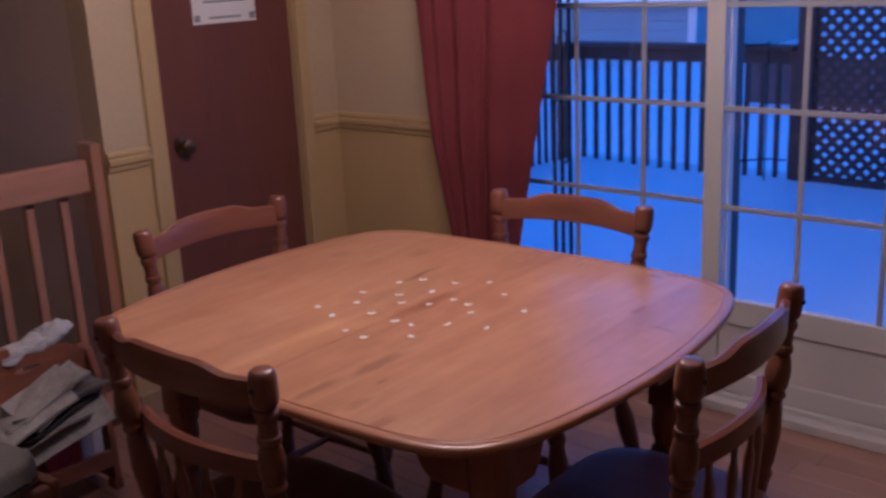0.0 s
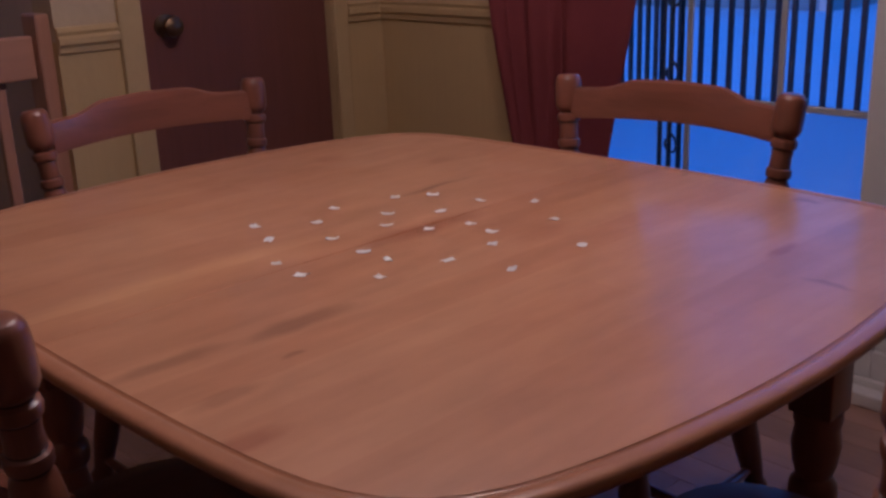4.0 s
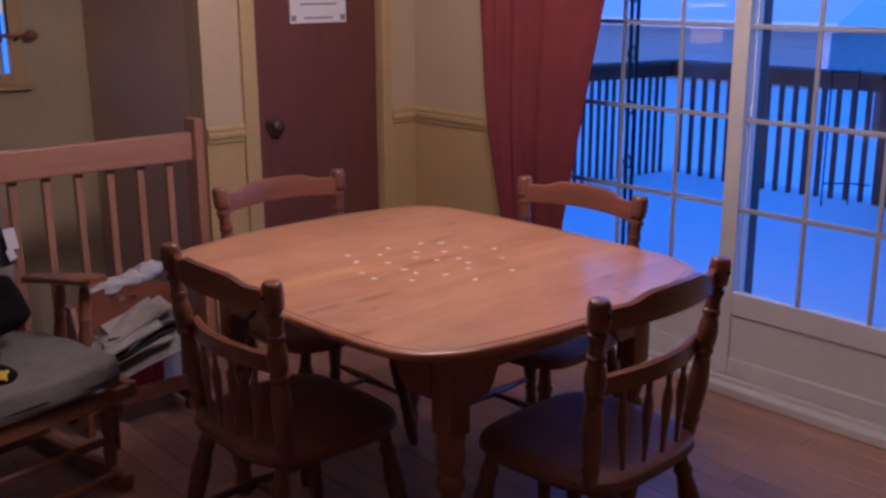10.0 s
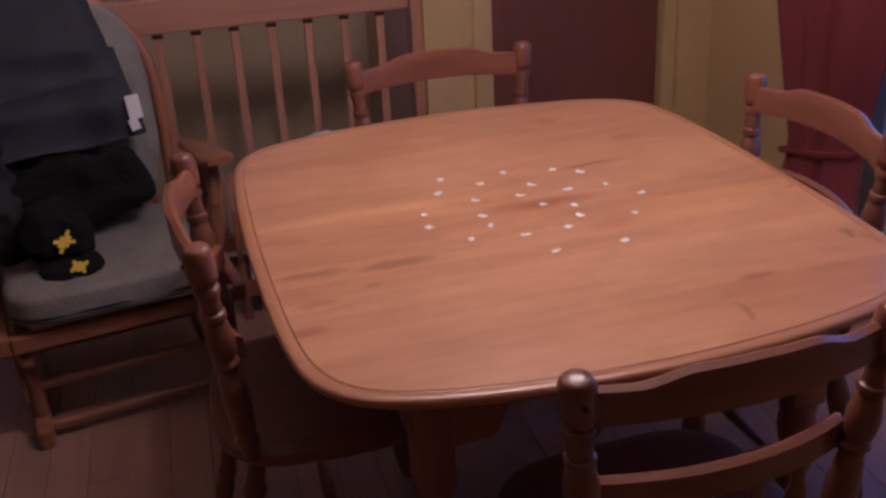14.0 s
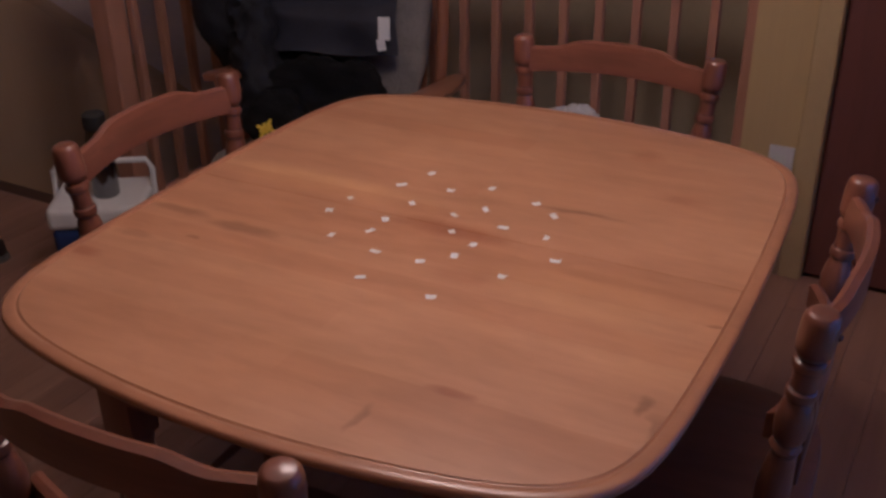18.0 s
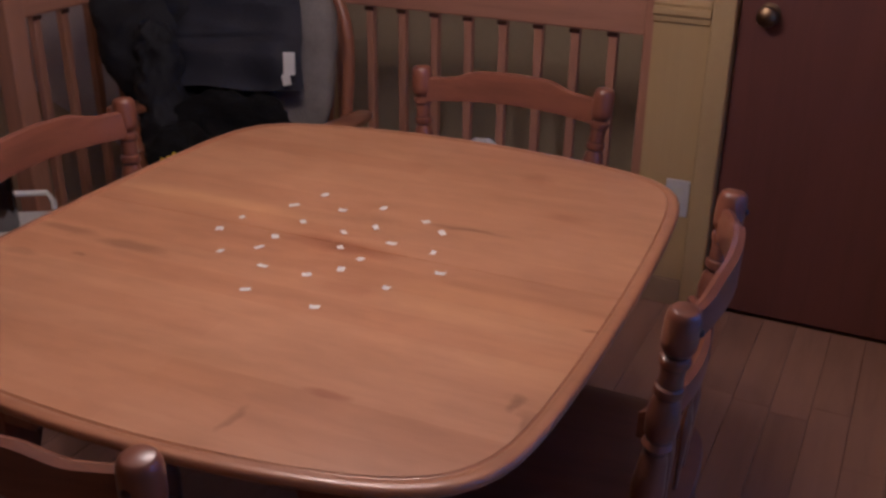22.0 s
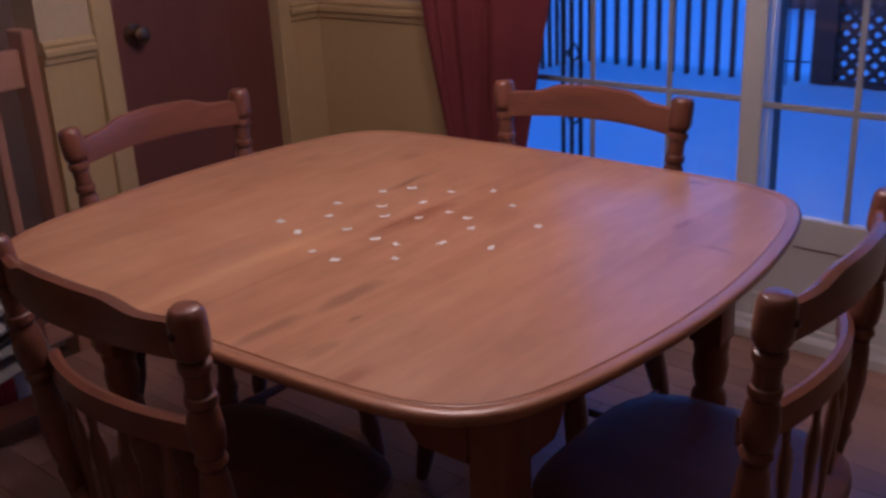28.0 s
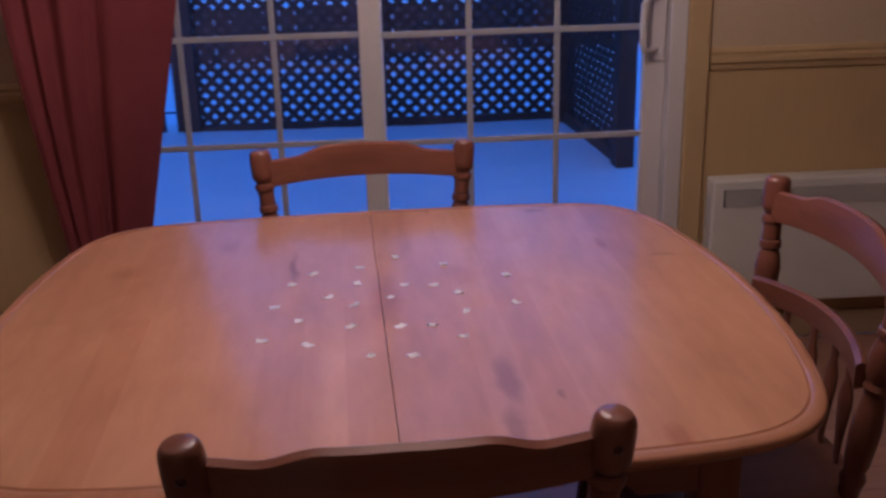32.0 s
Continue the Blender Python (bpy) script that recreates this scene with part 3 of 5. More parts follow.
rail2 = thing("stair_railing", "light brown wooden balustrade with a newel post", "railing")
part("newel_post", box((XNEWEL - 0.037, YR - 0.037, -0.02), (XNEWEL + 0.037, YR + 0.037, 0.971), 0.006), M_rail, rail2)
part("top_board", box((XR + 0.045, YR - 0.018, 0.812), (XNEWEL - 0.037, YR + 0.018, 0.920), 0.006), M_rail_x, rail2)
part("bottom_board", box((XR + 0.045, YR - 0.018, 0.04), (XNEWEL - 0.037, YR + 0.018, 0.10), 0.005), M_rail_x, rail2)
x = XNEWEL - 0.10
while x > XR + 0.08:
    part("baluster", box((x - 0.0135, YR - 0.014, 0.10), (x + 0.0135, YR + 0.014, 0.812), 0.004), M_rail, rail2)
    part("shade_strip", box((x - 0.017, YR + 0.0142, 0.798), (x + 0.016, YR + 0.0165, 0.8115)), M_groove, rail2, "dark strip for the shaded gap under the board")
    x -= 0.118
# steps going down along the south wall
steps = thing("staircase", "wooden steps going down beside the wall", "stairs")
for k in range(4):
    part("step", box((XNEWEL - 0.06 - 0.24 * (k + 1), YS, -0.185 * (k + 1) - 0.03), (XNEWEL - 0.06 - 0.24 * k, YR - 0.045, -0.185 * (k + 1)), 0.006), M_rail_y, steps)


# ---- the table ----
def outline(a, b, k=144):
    """Bowed ends, nearly straight long sides and small round corners, as a closed loop."""
    out = []
    for i in range(k):
        t = math.tau * (i + 0.5) / k
        c, s = math.cos(t), math.sin(t)
        lo, hi = 0.0, 1.2
        for _ in range(30):
            r = (lo + hi) / 2
            x, y = abs(r * c), abs(r * s)
            f = (x / (a - 0.31 * y * y)) ** 10 + (y / (b - 0.08 * x * x)) ** 10
            lo, hi = (r, hi) if f < 1 else (lo, r)
        out.append((lo * c, lo * s))
    return out


TA, TB, TZ = 0.630, 0.541, 0.745
table = thing("dining_table", "honey maple dining table with rounded corners and a rimmed edge", "table", pose(0.003, -0.005, 0, 0, 0, 1.7))


def ring_slab(rings):
    """A slab from rings of one outline at growing inset and changing height."""
    bm = bmesh.new()
    vs = [[bm.verts.new((x, y, z)) for x, y in outline(TA - d, TB - d)] for d, z in rings]
    n = len(vs[0])
    for p, q in zip(vs, vs[1:]):
        for k in range(n):
            bm.faces.new((p[k], p[(k + 1) % n], q[(k + 1) % n], q[k]))
    return bm, vs


# moulded rim
bm, vs = ring_slab([(0.0245, TZ - 0.006), (0.0245, TZ - 0.0006), (0.0230, TZ - 0.0018), (0.0210, TZ - 0.0020), (0.0194, TZ - 0.0004), (0.012, TZ), (0.0062, TZ - 0.0004), (0.0030, TZ - 0.0018), (0.0008, TZ - 0.0045), (0.0, TZ - 0.008), (0.0008, TZ - 0.0125), (0.0035, TZ - 0.0150), (0.0075, TZ - 0.0165), (0.0095, TZ - 0.021), (0.015, TZ - 0.025), (0.030, TZ - 0.025)])
bm.faces.new(vs[-1])
part("rim", bm, M_edge, table, "", True)
# two halves of the top, meeting in a fine seam
for sgn in (-1, 1):
    o = [(x, y) for x, y in outline(TA - 0.0247, TB - 0.0247) if x * sgn > 0.004]
    o = sorted(o, key=lambda p: math.atan2(p[1], p[0] * sgn))
    o = [(sgn * 0.0005, o[0][1])] + o + [(sgn * 0.0005, o[-1][1])]
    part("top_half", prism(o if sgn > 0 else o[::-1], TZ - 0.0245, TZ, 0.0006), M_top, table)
# apron with a shaped lower edge
def apron(length, vertical):
    us = lin(-1, 1, 41)

    def sec(u):
        e = abs(u)
        drop = 0.085 if e < 0.70 else 0.085 + 0.055 * min(1, (e - 0.70) / 0.10) ** 0.6
        z0, z1 = TZ - 0.025 - drop, TZ - 0.025
        s = u * length
        return [(s, -0.011, z0), (s, 0.011, z0), (s, 0.011, z1), (s, -0.011, z1)] if not vertical else [(-0.011, s, z0), (0.011, s, z0), (0.011, s, z1), (-0.011, s, z1)]
    return bar(us, sec)


for sgn in (-1, 1):
    a = apron(0.42, False)
    bmesh.ops.translate(a, verts=a.verts, vec=(0, sgn * 0.350, 0))
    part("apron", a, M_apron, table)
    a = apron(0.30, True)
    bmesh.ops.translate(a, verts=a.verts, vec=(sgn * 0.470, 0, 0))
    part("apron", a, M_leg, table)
    for sy in (-1, 1):
        c = Vector((sgn * 0.452, sy * 0.330, 0))
        bm = box((c.x - 0.031, c.y - 0.031, 0.50), (c.x + 0.031, c.y + 0.031, TZ - 0.025), 0.004)
        join(bm, lathe([(0, 0.022), (0.02, 0.025), (0.10, 0.026), (0.16, 0.021), (0.22, 0.030), (0.40, 0.037), (0.62, 0.030), (0.70, 0.023), (0.72, 0.032), (0.75, 0.034), (0.78, 0.032), (0.80, 0.024), (0.84, 0.030), (0.90, 0.034), (0.95, 0.030), (0.97, 0.033), (1.0, 0.033)], (c.x, c.y, 0.0), (c.x, c.y, 0.502), 24))
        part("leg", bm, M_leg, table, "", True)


# ---- chairs ----
def chair():
    ch = thing("dining_chair", "reddish-brown wooden dining chair with turned posts, tucked at the table", "chair", group="chairs round the dining table")
    # seat: a thick rounded slab, hollowed a little
    o = []
    for i in range(48):
        t = math.tau * i / 48
        c, s = math.cos(t), math.sin(t)
        x, yy = math.copysign(abs(c) ** 0.55, c), math.copysign(abs(s) ** 0.55, s)
        o.append((x * (0.232 - 0.014 * (1 - yy) * 0.5), yy * 0.212))
    bm = bmesh.new()
    rings = []
    for d, z in ((0.035, 0.400), (0.012, 0.404), (0.0, 0.420), (0.003, 0.436), (0.014, 0.444), (0.045, 0.4455), (0.075, 0.4435), (0.13, 0.4415), (0.18, 0.441)):
        rings.append([bm.verts.new((x * (1 - d / 0.232), y * (1 - d / 0.212) - 0.052, z)) for x, y in o])
    for p, q in zip(rings, rings[1:]):
        for k in range(48):
            bm.faces.new((p[k], p[(k + 1) % 48], q[(k + 1) % 48], q[k]))
    bm.faces.new(rings[0][::-1])
    bm.faces.new(rings[-1])
    part("seat", bm, M_seat, ch, "dark glossy wooden seat", True)
    prof = [(0, 0.016), (0.06, 0.018), (0.10, 0.022), (0.13, 0.017), (0.16, 0.021), (0.30, 0.0245), (0.42, 0.020), (0.46, 0.0165), (0.485, 0.0225), (0.51, 0.0182), (0.535, 0.0225), (0.60, 0.0245), (0.66, 0.0205), (0.678, 0.0165), (0.684, 0.0165), (0.69, 0.0205), (0.705, 0.0212), (0.72, 0.0205), (0.726, 0.0172), (0.735, 0.0175), (0.765, 0.0168), (0.79, 0.0178), (0.797, 0.0172), (0.803, 0.021), (0.82, 0.0222), (0.832, 0.021), (0.838, 0.0165), (0.846, 0.017), (0.852, 0.0205), (0.87, 0.0245), (0.90, 0.0250), (0.95, 0.0248), (0.98, 0.0238), (0.992, 0.0222), (0.999, 0.0198), (1.003, 0.0182), (1.0052, 0.0165), (1.006, 0.0006)]
    for s in (-1, 1):
        part("back_post", lathe(prof, (s * 0.190, -0.205, 0.43), (s * 0.226, -0.242, 0.862), 20), M_chair, ch, "", True)
        a, b = Vector((s * 0.190, -0.205, 0.43)), Vector((s * 0.226, -0.242, 0.862))
        for u, r in ((0.46, 0.0178), (0.51, 0.0190), (0.681, 0.0172), (0.7275, 0.0178), (0.796, 0.0180), (0.842, 0.0174)):
            part("groove_ring", lathe([(0, r - 0.002), (0.3, r), (0.7, r), (1, r - 0.002)], a.lerp(b, u - 0.0045), a.lerp(b, u + 0.0045), 16), M_groove, ch, "", True)
        part("peg", lathe([(0, 0.006), (0.7, 0.006), (1, 0.003)], (s * 0.2235, -0.258, 0.832), (s * 0.2235, -0.2685, 0.831), 10), M_groove, ch, "small dark peg", True)

    def crest(u):
        e = abs(u)
        top = 0.848 + 0.016 * (1 if e < 0.40 else 0.5 + 0.5 * math.cos(math.pi * (e - 0.40) / 0.35) if e < 0.75 else 0.0) - 0.006 * e
        bot = 0.784 + 0.006 * (1 - e * e)
        yy = -0.232 - 0.038 * (1 - u * u)
        return [(u * 0.205, yy - 0.012, bot + 0.004), (u * 0.205, yy + 0.008, bot), (u * 0.205, yy + 0.010, (top + bot) / 2), (u * 0.205, yy + 0.004, top - 0.004), (u * 0.205, yy - 0.004, top), (u * 0.205, yy - 0.014, top - 0.004), (u * 0.205, yy - 0.013, (top + bot) / 2)]
    part("crest_rail", bar(lin(-1, 1, 33), crest), M_chair_x, ch, "", True)

    def lower(u):
        yy = -0.200 - 0.045 * (1 - u * u)
        z = 0.655 + 0.008 * (1 - u * u)
        return [(u * 0.195, yy - 0.010, z - 0.022), (u * 0.195, yy + 0.010, z - 0.022), (u * 0.195, yy + 0.010, z + 0.018), (u * 0.195, yy, z + 0.023), (u * 0.195, yy - 0.010, z + 0.018)]
    part("lower_rail", bar(lin(-1, 1, 25), lower), M_chair_x, ch, "", True)
    for k in range(4):
        u = -0.6 + 0.4 * k
        part("spindle", lathe([(0, 0.007), (0.15, 0.009), (0.35, 0.013), (0.62, 0.020), (0.72, 0.019), (0.85, 0.010), (0.93, 0.012), (1, 0.010)], (u * 0.172, -0.212 - 0.024 * (1 - u * u), 0.438), (u * 0.195, -0.200 - 0.045 * (1 - u * u), 0.640), 14, 0.45), M_chair, ch, "", True)
    lp = [(0, 0.013), (0.05, 0.017), (0.20, 0.022), (0.30, 0.018), (0.33, 0.022), (0.36, 0.017), (0.52, 0.024), (0.68, 0.026), (0.80, 0.019), (0.84, 0.024), (0.88, 0.018), (1, 0.016)]
    feet = {}
    for sx in (-1, 1):
        for sy in (-1, 1):
            a, b = Vector((sx * 0.215, 0.155 if sy > 0 else -0.285, 0.0)), Vector((sx * 0.160, 0.10 if sy > 0 else -0.195, 0.410))
            feet[sx, sy] = a.lerp(b, 0.42)
            part("leg", lathe(lp, a, b, 18), M_chair, ch, "", True)
    sp = [(0, 0.008), (0.2, 0.010), (0.42, 0.013), (0.5, 0.016), (0.58, 0.013), (0.8, 0.010), (1, 0.008)]
    for sx in (-1, 1):
        part("side_stretcher", lathe(sp, feet[sx, -1], feet[sx, 1], 12), M_chair, ch, "", True)
    part("cross_stretcher", lathe(sp, feet[-1, -1].lerp(feet[-1, 1], 0.5), feet[1, -1].lerp(feet[1, 1], 0.5), 12), M_chair, ch, "", True)
    return ch


c0 = chair()
c0.matrix_basis = pose(0.0113, -0.392, 0, 0, 0, 1.2)
copy_thing(c0, pose(-0.0075, 0.400, 0, 0, 0, 183.2))
copy_thing(c0, pose(0.5324, 0.0024, 0, 0, 0, 93.1))
copy_thing(c0, pose(-0.5115, 0.0263, 0, 0, 0, -89.1))

# ---- paper scraps on the table ----
SCRAPS = [
    (-0.182, -0.129, 0.018, 0.014, 176),
    (-0.111, -0.153, 0.021, 0.014, 135),
    (-0.017, -0.204, 0.014, 0.012, 63),
    (0.045, -0.209, 0.019, 0.015, 28),
    (-0.130, -0.058, 0.017, 0.014, 97),
    (-0.173, 0.005, 0.018, 0.013, 3),
    (-0.048, -0.092, 0.019, 0.012, 46),
    (0.030, -0.100, 0.020, 0.014, 40),
    (0.080, -0.101, 0.019, 0.010, 158),
    (0.124, -0.150, 0.018, 0.011, 0),
    (-0.041, -0.002, 0.021, 0.010, 55),
    (-0.086, 0.037, 0.021, 0.011, 42),
    (-0.150, 0.106, 0.016, 0.015, 138),
    (-0.117, 0.155, 0.020, 0.013, 46),
    (-0.037, 0.096, 0.021, 0.013, 98),
    (0.018, 0.025, 0.016, 0.012, 42),
    (0.139, -0.052, 0.021, 0.011, 84),
    (0.044, 0.079, 0.016, 0.013, 0),
    (0.094, 0.071, 0.018, 0.014, 16),
    (0.134, 0.031, 0.016, 0.014, 123),
    (0.223, -0.026, 0.019, 0.011, 120),
    (-0.034, 0.177, 0.019, 0.010, 5),
    (0.033, 0.223, 0.021, 0.012, 103),
    (0.119, 0.170, 0.014, 0.014, 93),
    (0.225, 0.103, 0.017, 0.014, 115),
]
rs = random.Random(7)
for k, (x, y, w, d, a) in enumerate(SCRAPS):
    bm = bmesh.new()
    n = 5
    grid = [[bm.verts.new(((i / (n - 1) - 0.5) * 0.9 * w * (1 + 0.12 * math.sin(k + j)), (j / (n - 1) - 0.5) * 0.9 * d, 0.0006 + 0.0022 * abs(i / (n - 1) - 0.5) ** 2 * 4 * rs.random())) for j in range(n)] for i in range(n)]
    low = [[bm.verts.new(v.co - Vector((0, 0, 0.0004))) for v in r] for r in grid]
    for i in range(n - 1):
        for j in range(n - 1):
            bm.faces.new((grid[i][j], grid[i + 1][j], grid[i + 1][j + 1], grid[i][j + 1]))
            bm.faces.new((low[i][j], low[i][j + 1], low[i + 1][j + 1], low[i + 1][j]))
    edge = [(i, 0) for i in range(n)] + [(n - 1, j) for j in range(1, n)] + [(i, n - 1) for i in range(n - 2, -1, -1)] + [(0, j) for j in range(n - 2, 0, -1)]
    for (i, j), (p, q) in zip(edge, edge[1:] + edge[:1]):
        bm.faces.new((grid[i][j], grid[p][q], low[p][q], low[i][j]))
    ob = part("paper_scrap", bm, M_paper)
    ob.matrix_basis = pose(x, y, TZ, 0, 0, a)
    tagged(ob, "tiny torn scrap of white paper on the tabletop", "paper", "paper scraps on the table")

# ---- curtain ----
ZS = [0.015, 0.06, 0.12, 0.18, 0.24, 0.30, 0.36, 0.42, 0.47, 0.53, 0.60, 0.68, 0.78, 0.9, 1.05, 1.2, 1.4, 1.7, 2.12]
NF = 160
FOLDS = [(0.06, 0.050, 0.026), (0.19, 0.060, 0.042), (0.34, 0.075, 0.050), (0.455, 0.030, 0.020), (0.67, 0.135, 0.062), (0.90, 0.100, 0.036)]


def curtain():
    """Broad uneven pleats, drawn in a little at the tieback and flaring to the floor."""
    bm = bmesh.new()
    rows = {}
    for side in (0, 1):
        for j, z in enumerate(ZS):
            g = math.exp(-((z - 0.45) / 0.20) ** 2)
            up = max(0.0, z - 0.45)
            low = max(0.0, 0.45 - z)
            x0 = -0.828 - 0.085 * up - 0.06 * low
            x1 = -0.643 + 0.215 * up + 0.20 * low
            w = x1 - x0
            for i in range(NF + 1):
                u = i / NF
                d = 0.0
                for c, r, h in FOLDS:
                    c += 0.015 * math.sin(3.1 * z + 9 * c)
                    d += h * math.exp(-((u - c) / r) ** 2)
                d *= 1.10 - 0.25 * g
                d += 0.006 * math.sin(31 * u + 2.3 * z) + 0.010 * noise.noise(Vector((u * 5, z * 1.7, 0.4)))
                yy = 1.115 - 0.12 * min(0.5, up) - 0.10 * low + (0.125 + 0.10 * min(0.5, up)) * u - 0.75 * d
                rows[side, j, i] = bm.verts.new((x0 + w * (u + 0.010 * math.sin(19 * u)), yy + 0.005 * side, z + (0.010 * math.sin(7 * u) if j == 0 else 0)))
        for j in range(len(ZS) - 1):
            for i in range(NF):
                f = (rows[side, j, i], rows[side, j, i + 1], rows[side, j + 1, i + 1], rows[side, j + 1, i])
                bm.faces.new(f if side == 0 else f[::-1])
    for j in range(len(ZS) - 1):
        for i in (0, NF):
            bm.faces.new((rows[0, j, i], rows[0, j + 1, i], rows[1, j + 1, i], rows[1, j, i]))
    for i in range(NF):
        for j in (0, len(ZS) - 1):
            bm.faces.new((rows[0, j, i], rows[0, j, i + 1], rows[1, j, i + 1], rows[1, j, i]))
    return bm


cu = thing("curtain", "dark red pleated curtain gathered beside the patio door", "curtain")
part("cloth", curtain(), M_curtain, cu, "", True)
part("tieback", bar([k / 40 for k in range(41)], lambda u: [(-0.742 + (0.108 + d) * math.cos(math.tau * u), 1.150 + 0.05 * math.cos(math.tau * u) + (0.040 + d) * math.sin(math.tau * u), 0.435 + h + 0.02 * math.cos(math.tau * u)) for d, h in ((0.0, 0.0), (0.003, 0.002), (0.004, 0.007), (0.003, 0.012), (0.0, 0.014))]), M_curtain, cu, "flat red cloth tieback", True)
rod = thing("curtain_rod", "brass curtain rod above the patio door", "curtain rod")
part("rod", tube([(-1.36, 1.09, 2.14), (1.2, 1.09, 2.14)], 0.011, 12), M_brass, rod, "", True)
for x, y1 in ((-1.34, YB), (1.18, YN)):
    part("bracket", box((x - 0.01, 1.08, 2.125), (x + 0.01, y1, 2.155), 0.002), M_brass, rod)

# ---- chandelier over the table ----
cd = thing("chandelier", "brass chandelier with five lit bulbs over the table", "lamp", pose(*CHANDELIER))
part("stem", lathe([(0, 0.012), (0.05, 0.03), (0.12, 0.022), (0.2, 0.008), (0.9, 0.008), (0.93, 0.04), (1, 0.055)], (0, 0, 0.02), (0, 0, H - CHANDELIER.z), 18), M_brass, cd, "", True)
for b in BULBS:
    part("arm", tube([(0, 0, 0.10), tuple(b * 0.4 + Vector((0, 0, 0.06))), tuple(b * 0.8 + Vector((0, 0, 0.08))), tuple(b + Vector((0, 0, 0.07))), tuple(b + Vector((0, 0, 0.04)))], 0.006, 8), M_brass, cd, "", True)
    part("bulb", lathe([(0, 0.004), (0.12, 0.018), (0.35, 0.027), (0.6, 0.024), (0.85, 0.014), (1, 0.013)], tuple(b + Vector((0, 0, -0.03))), tuple(b + Vector((0, 0, 0.045))), 16), M_bulb, cd, "lit warm bulb", True)

# ---- glider rocker with coats, magazine rack, cooler, shoes ----
M_cush = plain("grey_cushion_cloth", (0.188, 0.172, 0.160), 0.95, 0, 0.22, 14, 120, 0.8, 0.2)
M_coat = plain("navy_coat_nylon", (0.019, 0.020, 0.030), 0.75, 0, 0.25, 7, 120, 0.3, 0.4)
M_coat2 = plain("black_coat_nylon", (0.009, 0.0095, 0.014), 0.8, 0, 0.25, 7, 120, 0.3, 0.4)
M_fur = plain("black_pile", (0.006, 0.006, 0.007), 0.95, 0, 0.4, 20, 150, 0.9, 0.2)
M_label = plain("white_label", (0.58, 0.58, 0.58), 0.7, 0, 0.05, 20, 120, 0.05)
M_yellow = plain("yellow_applique", (0.75, 0.55, 0.03), 0.7, 0, 0.1, 20, 120, 0.1)
M_news = plain("newsprint", (0.23, 0.22, 0.21), 0.85, 0, 0.35, 45, 150, 0.1)
M_news3 = plain("pale_newsprint", (0.43, 0.405, 0.38), 0.85, 0, 0.25, 45, 150, 0.1)
M_news2 = plain("grey_magazine", (0.10, 0.10, 0.115), 0.6, 0, 0.4, 30, 150, 0.1)
M_redbook = plain("red_spine", (0.40, 0.03, 0.04), 0.6, 0, 0.15, 20, 90, 0.1)
M_wine = plain("wine_red_spine", (0.14, 0.015, 0.025), 0.6, 0, 0.15, 20, 90, 0.1)
M_bag = plain("white_plastic_bag", (0.50, 0.50, 0.52), 0.4, 0, 0.08, 12, 60, 0.3)
M_cool_w = plain("white_cooler_plastic", (0.70, 0.70, 0.70), 0.45, 0, 0.05, 6, 70, 0.05)
M_cool_b = plain("blue_cooler_plastic", (0.02, 0.045, 0.16), 0.45, 0, 0.1, 6, 70, 0.05)
M_steel = plain("grey_steel", (0.20, 0.20, 0.21), 0.16, 1.0, 0.15, 14, 90, 0.05)
M_shoe = plain("black_leather", (0.012, 0.011, 0.011), 0.5, 0, 0.3, 12, 90, 0.2)
M_shoe2 = plain("brown_leather", (0.020, 0.012, 0.010), 0.5, 0, 0.3, 12, 90, 0.2)
M_sole = plain("grey_sole", (0.11, 0.11, 0.10), 0.7, 0, 0.15, 12, 90, 0.2)


def blob(rx, ry, rz, n=4.0, seg=28, rings=14, amp=0.0, freq=6.0, seed=0.0):
    """A puffy rounded block, uneven where amp is set."""
    bm = bmesh.new()
    bmesh.ops.create_uvsphere(bm, u_segments=seg, v_segments=rings, radius=1.0)
    for v in bm.verts:
        c = v.co.copy()
        k = (abs(c.x) ** n + abs(c.y) ** n + abs(c.z) ** n) ** (-1.0 / n)
        p = Vector((c.x * k * rx, c.y * k * ry, c.z * k * rz))
        if amp:
            p += c * amp * noise.noise(p * freq + Vector((seed, seed * 2, 0)))
        v.co = p
    return bm


def crumple(bm, amp, freq, seed):
    """Creases in three sizes, as cloth that lies in a heap has them."""
    bm.normal_update()
    for v in bm.verts:
        d = 0.0
        for o, k in ((1.0, 1.0), (2.1, 0.55), (4.3, 0.3)):
            d += k * (0.5 - abs(noise.noise(v.co * freq * o + Vector((seed, 2.7 * seed, o)))) * 2.2)
        v.co += v.normal * d * amp
    return bm


def moved(bm, m):
    bm.transform(m)
    return bm


# faces east; its local +x is the front
gl = thing("glider_rocker", "wooden glider rocking chair with a grey cushion", "rocking chair", pose(-0.90, -0.89, 0, 0, 0, 10))
seat_cushion = part("seat_cushion", moved(blob(0.275, 0.268, 0.048, 6.5, 56, 26, 0.012, 7.0, 1.0), pose(0.025, 0, 0.380, 0, -3, 0)), M_cush, gl, "grey padded seat cushion", True)
part("piping", tube([(0.025 + 0.273 * math.copysign(abs(math.cos(a)) ** 0.32, math.cos(a)), 0.266 * math.copysign(abs(math.sin(a)) ** 0.32, math.sin(a)), 0.362 + 0.05 * 0.273 * math.copysign(abs(math.cos(a)) ** 0.32, math.cos(a))) for a in lin(0.02, 0.02 + math.tau * 71 / 72, 72)], 0.005, 6, True), M_coat2, seat_cushion, "dark piped seam", True)
part("back_cushion", moved(crumple(blob(0.045, 0.218, 0.30, 3.6, 72, 40, 0.010, 6.0, 2.0), 0.006, 9.0, 4.0), pose(-0.258, 0, 0.70, 0, -13, 0)), M_cush, gl, "grey padded back cushion", True)
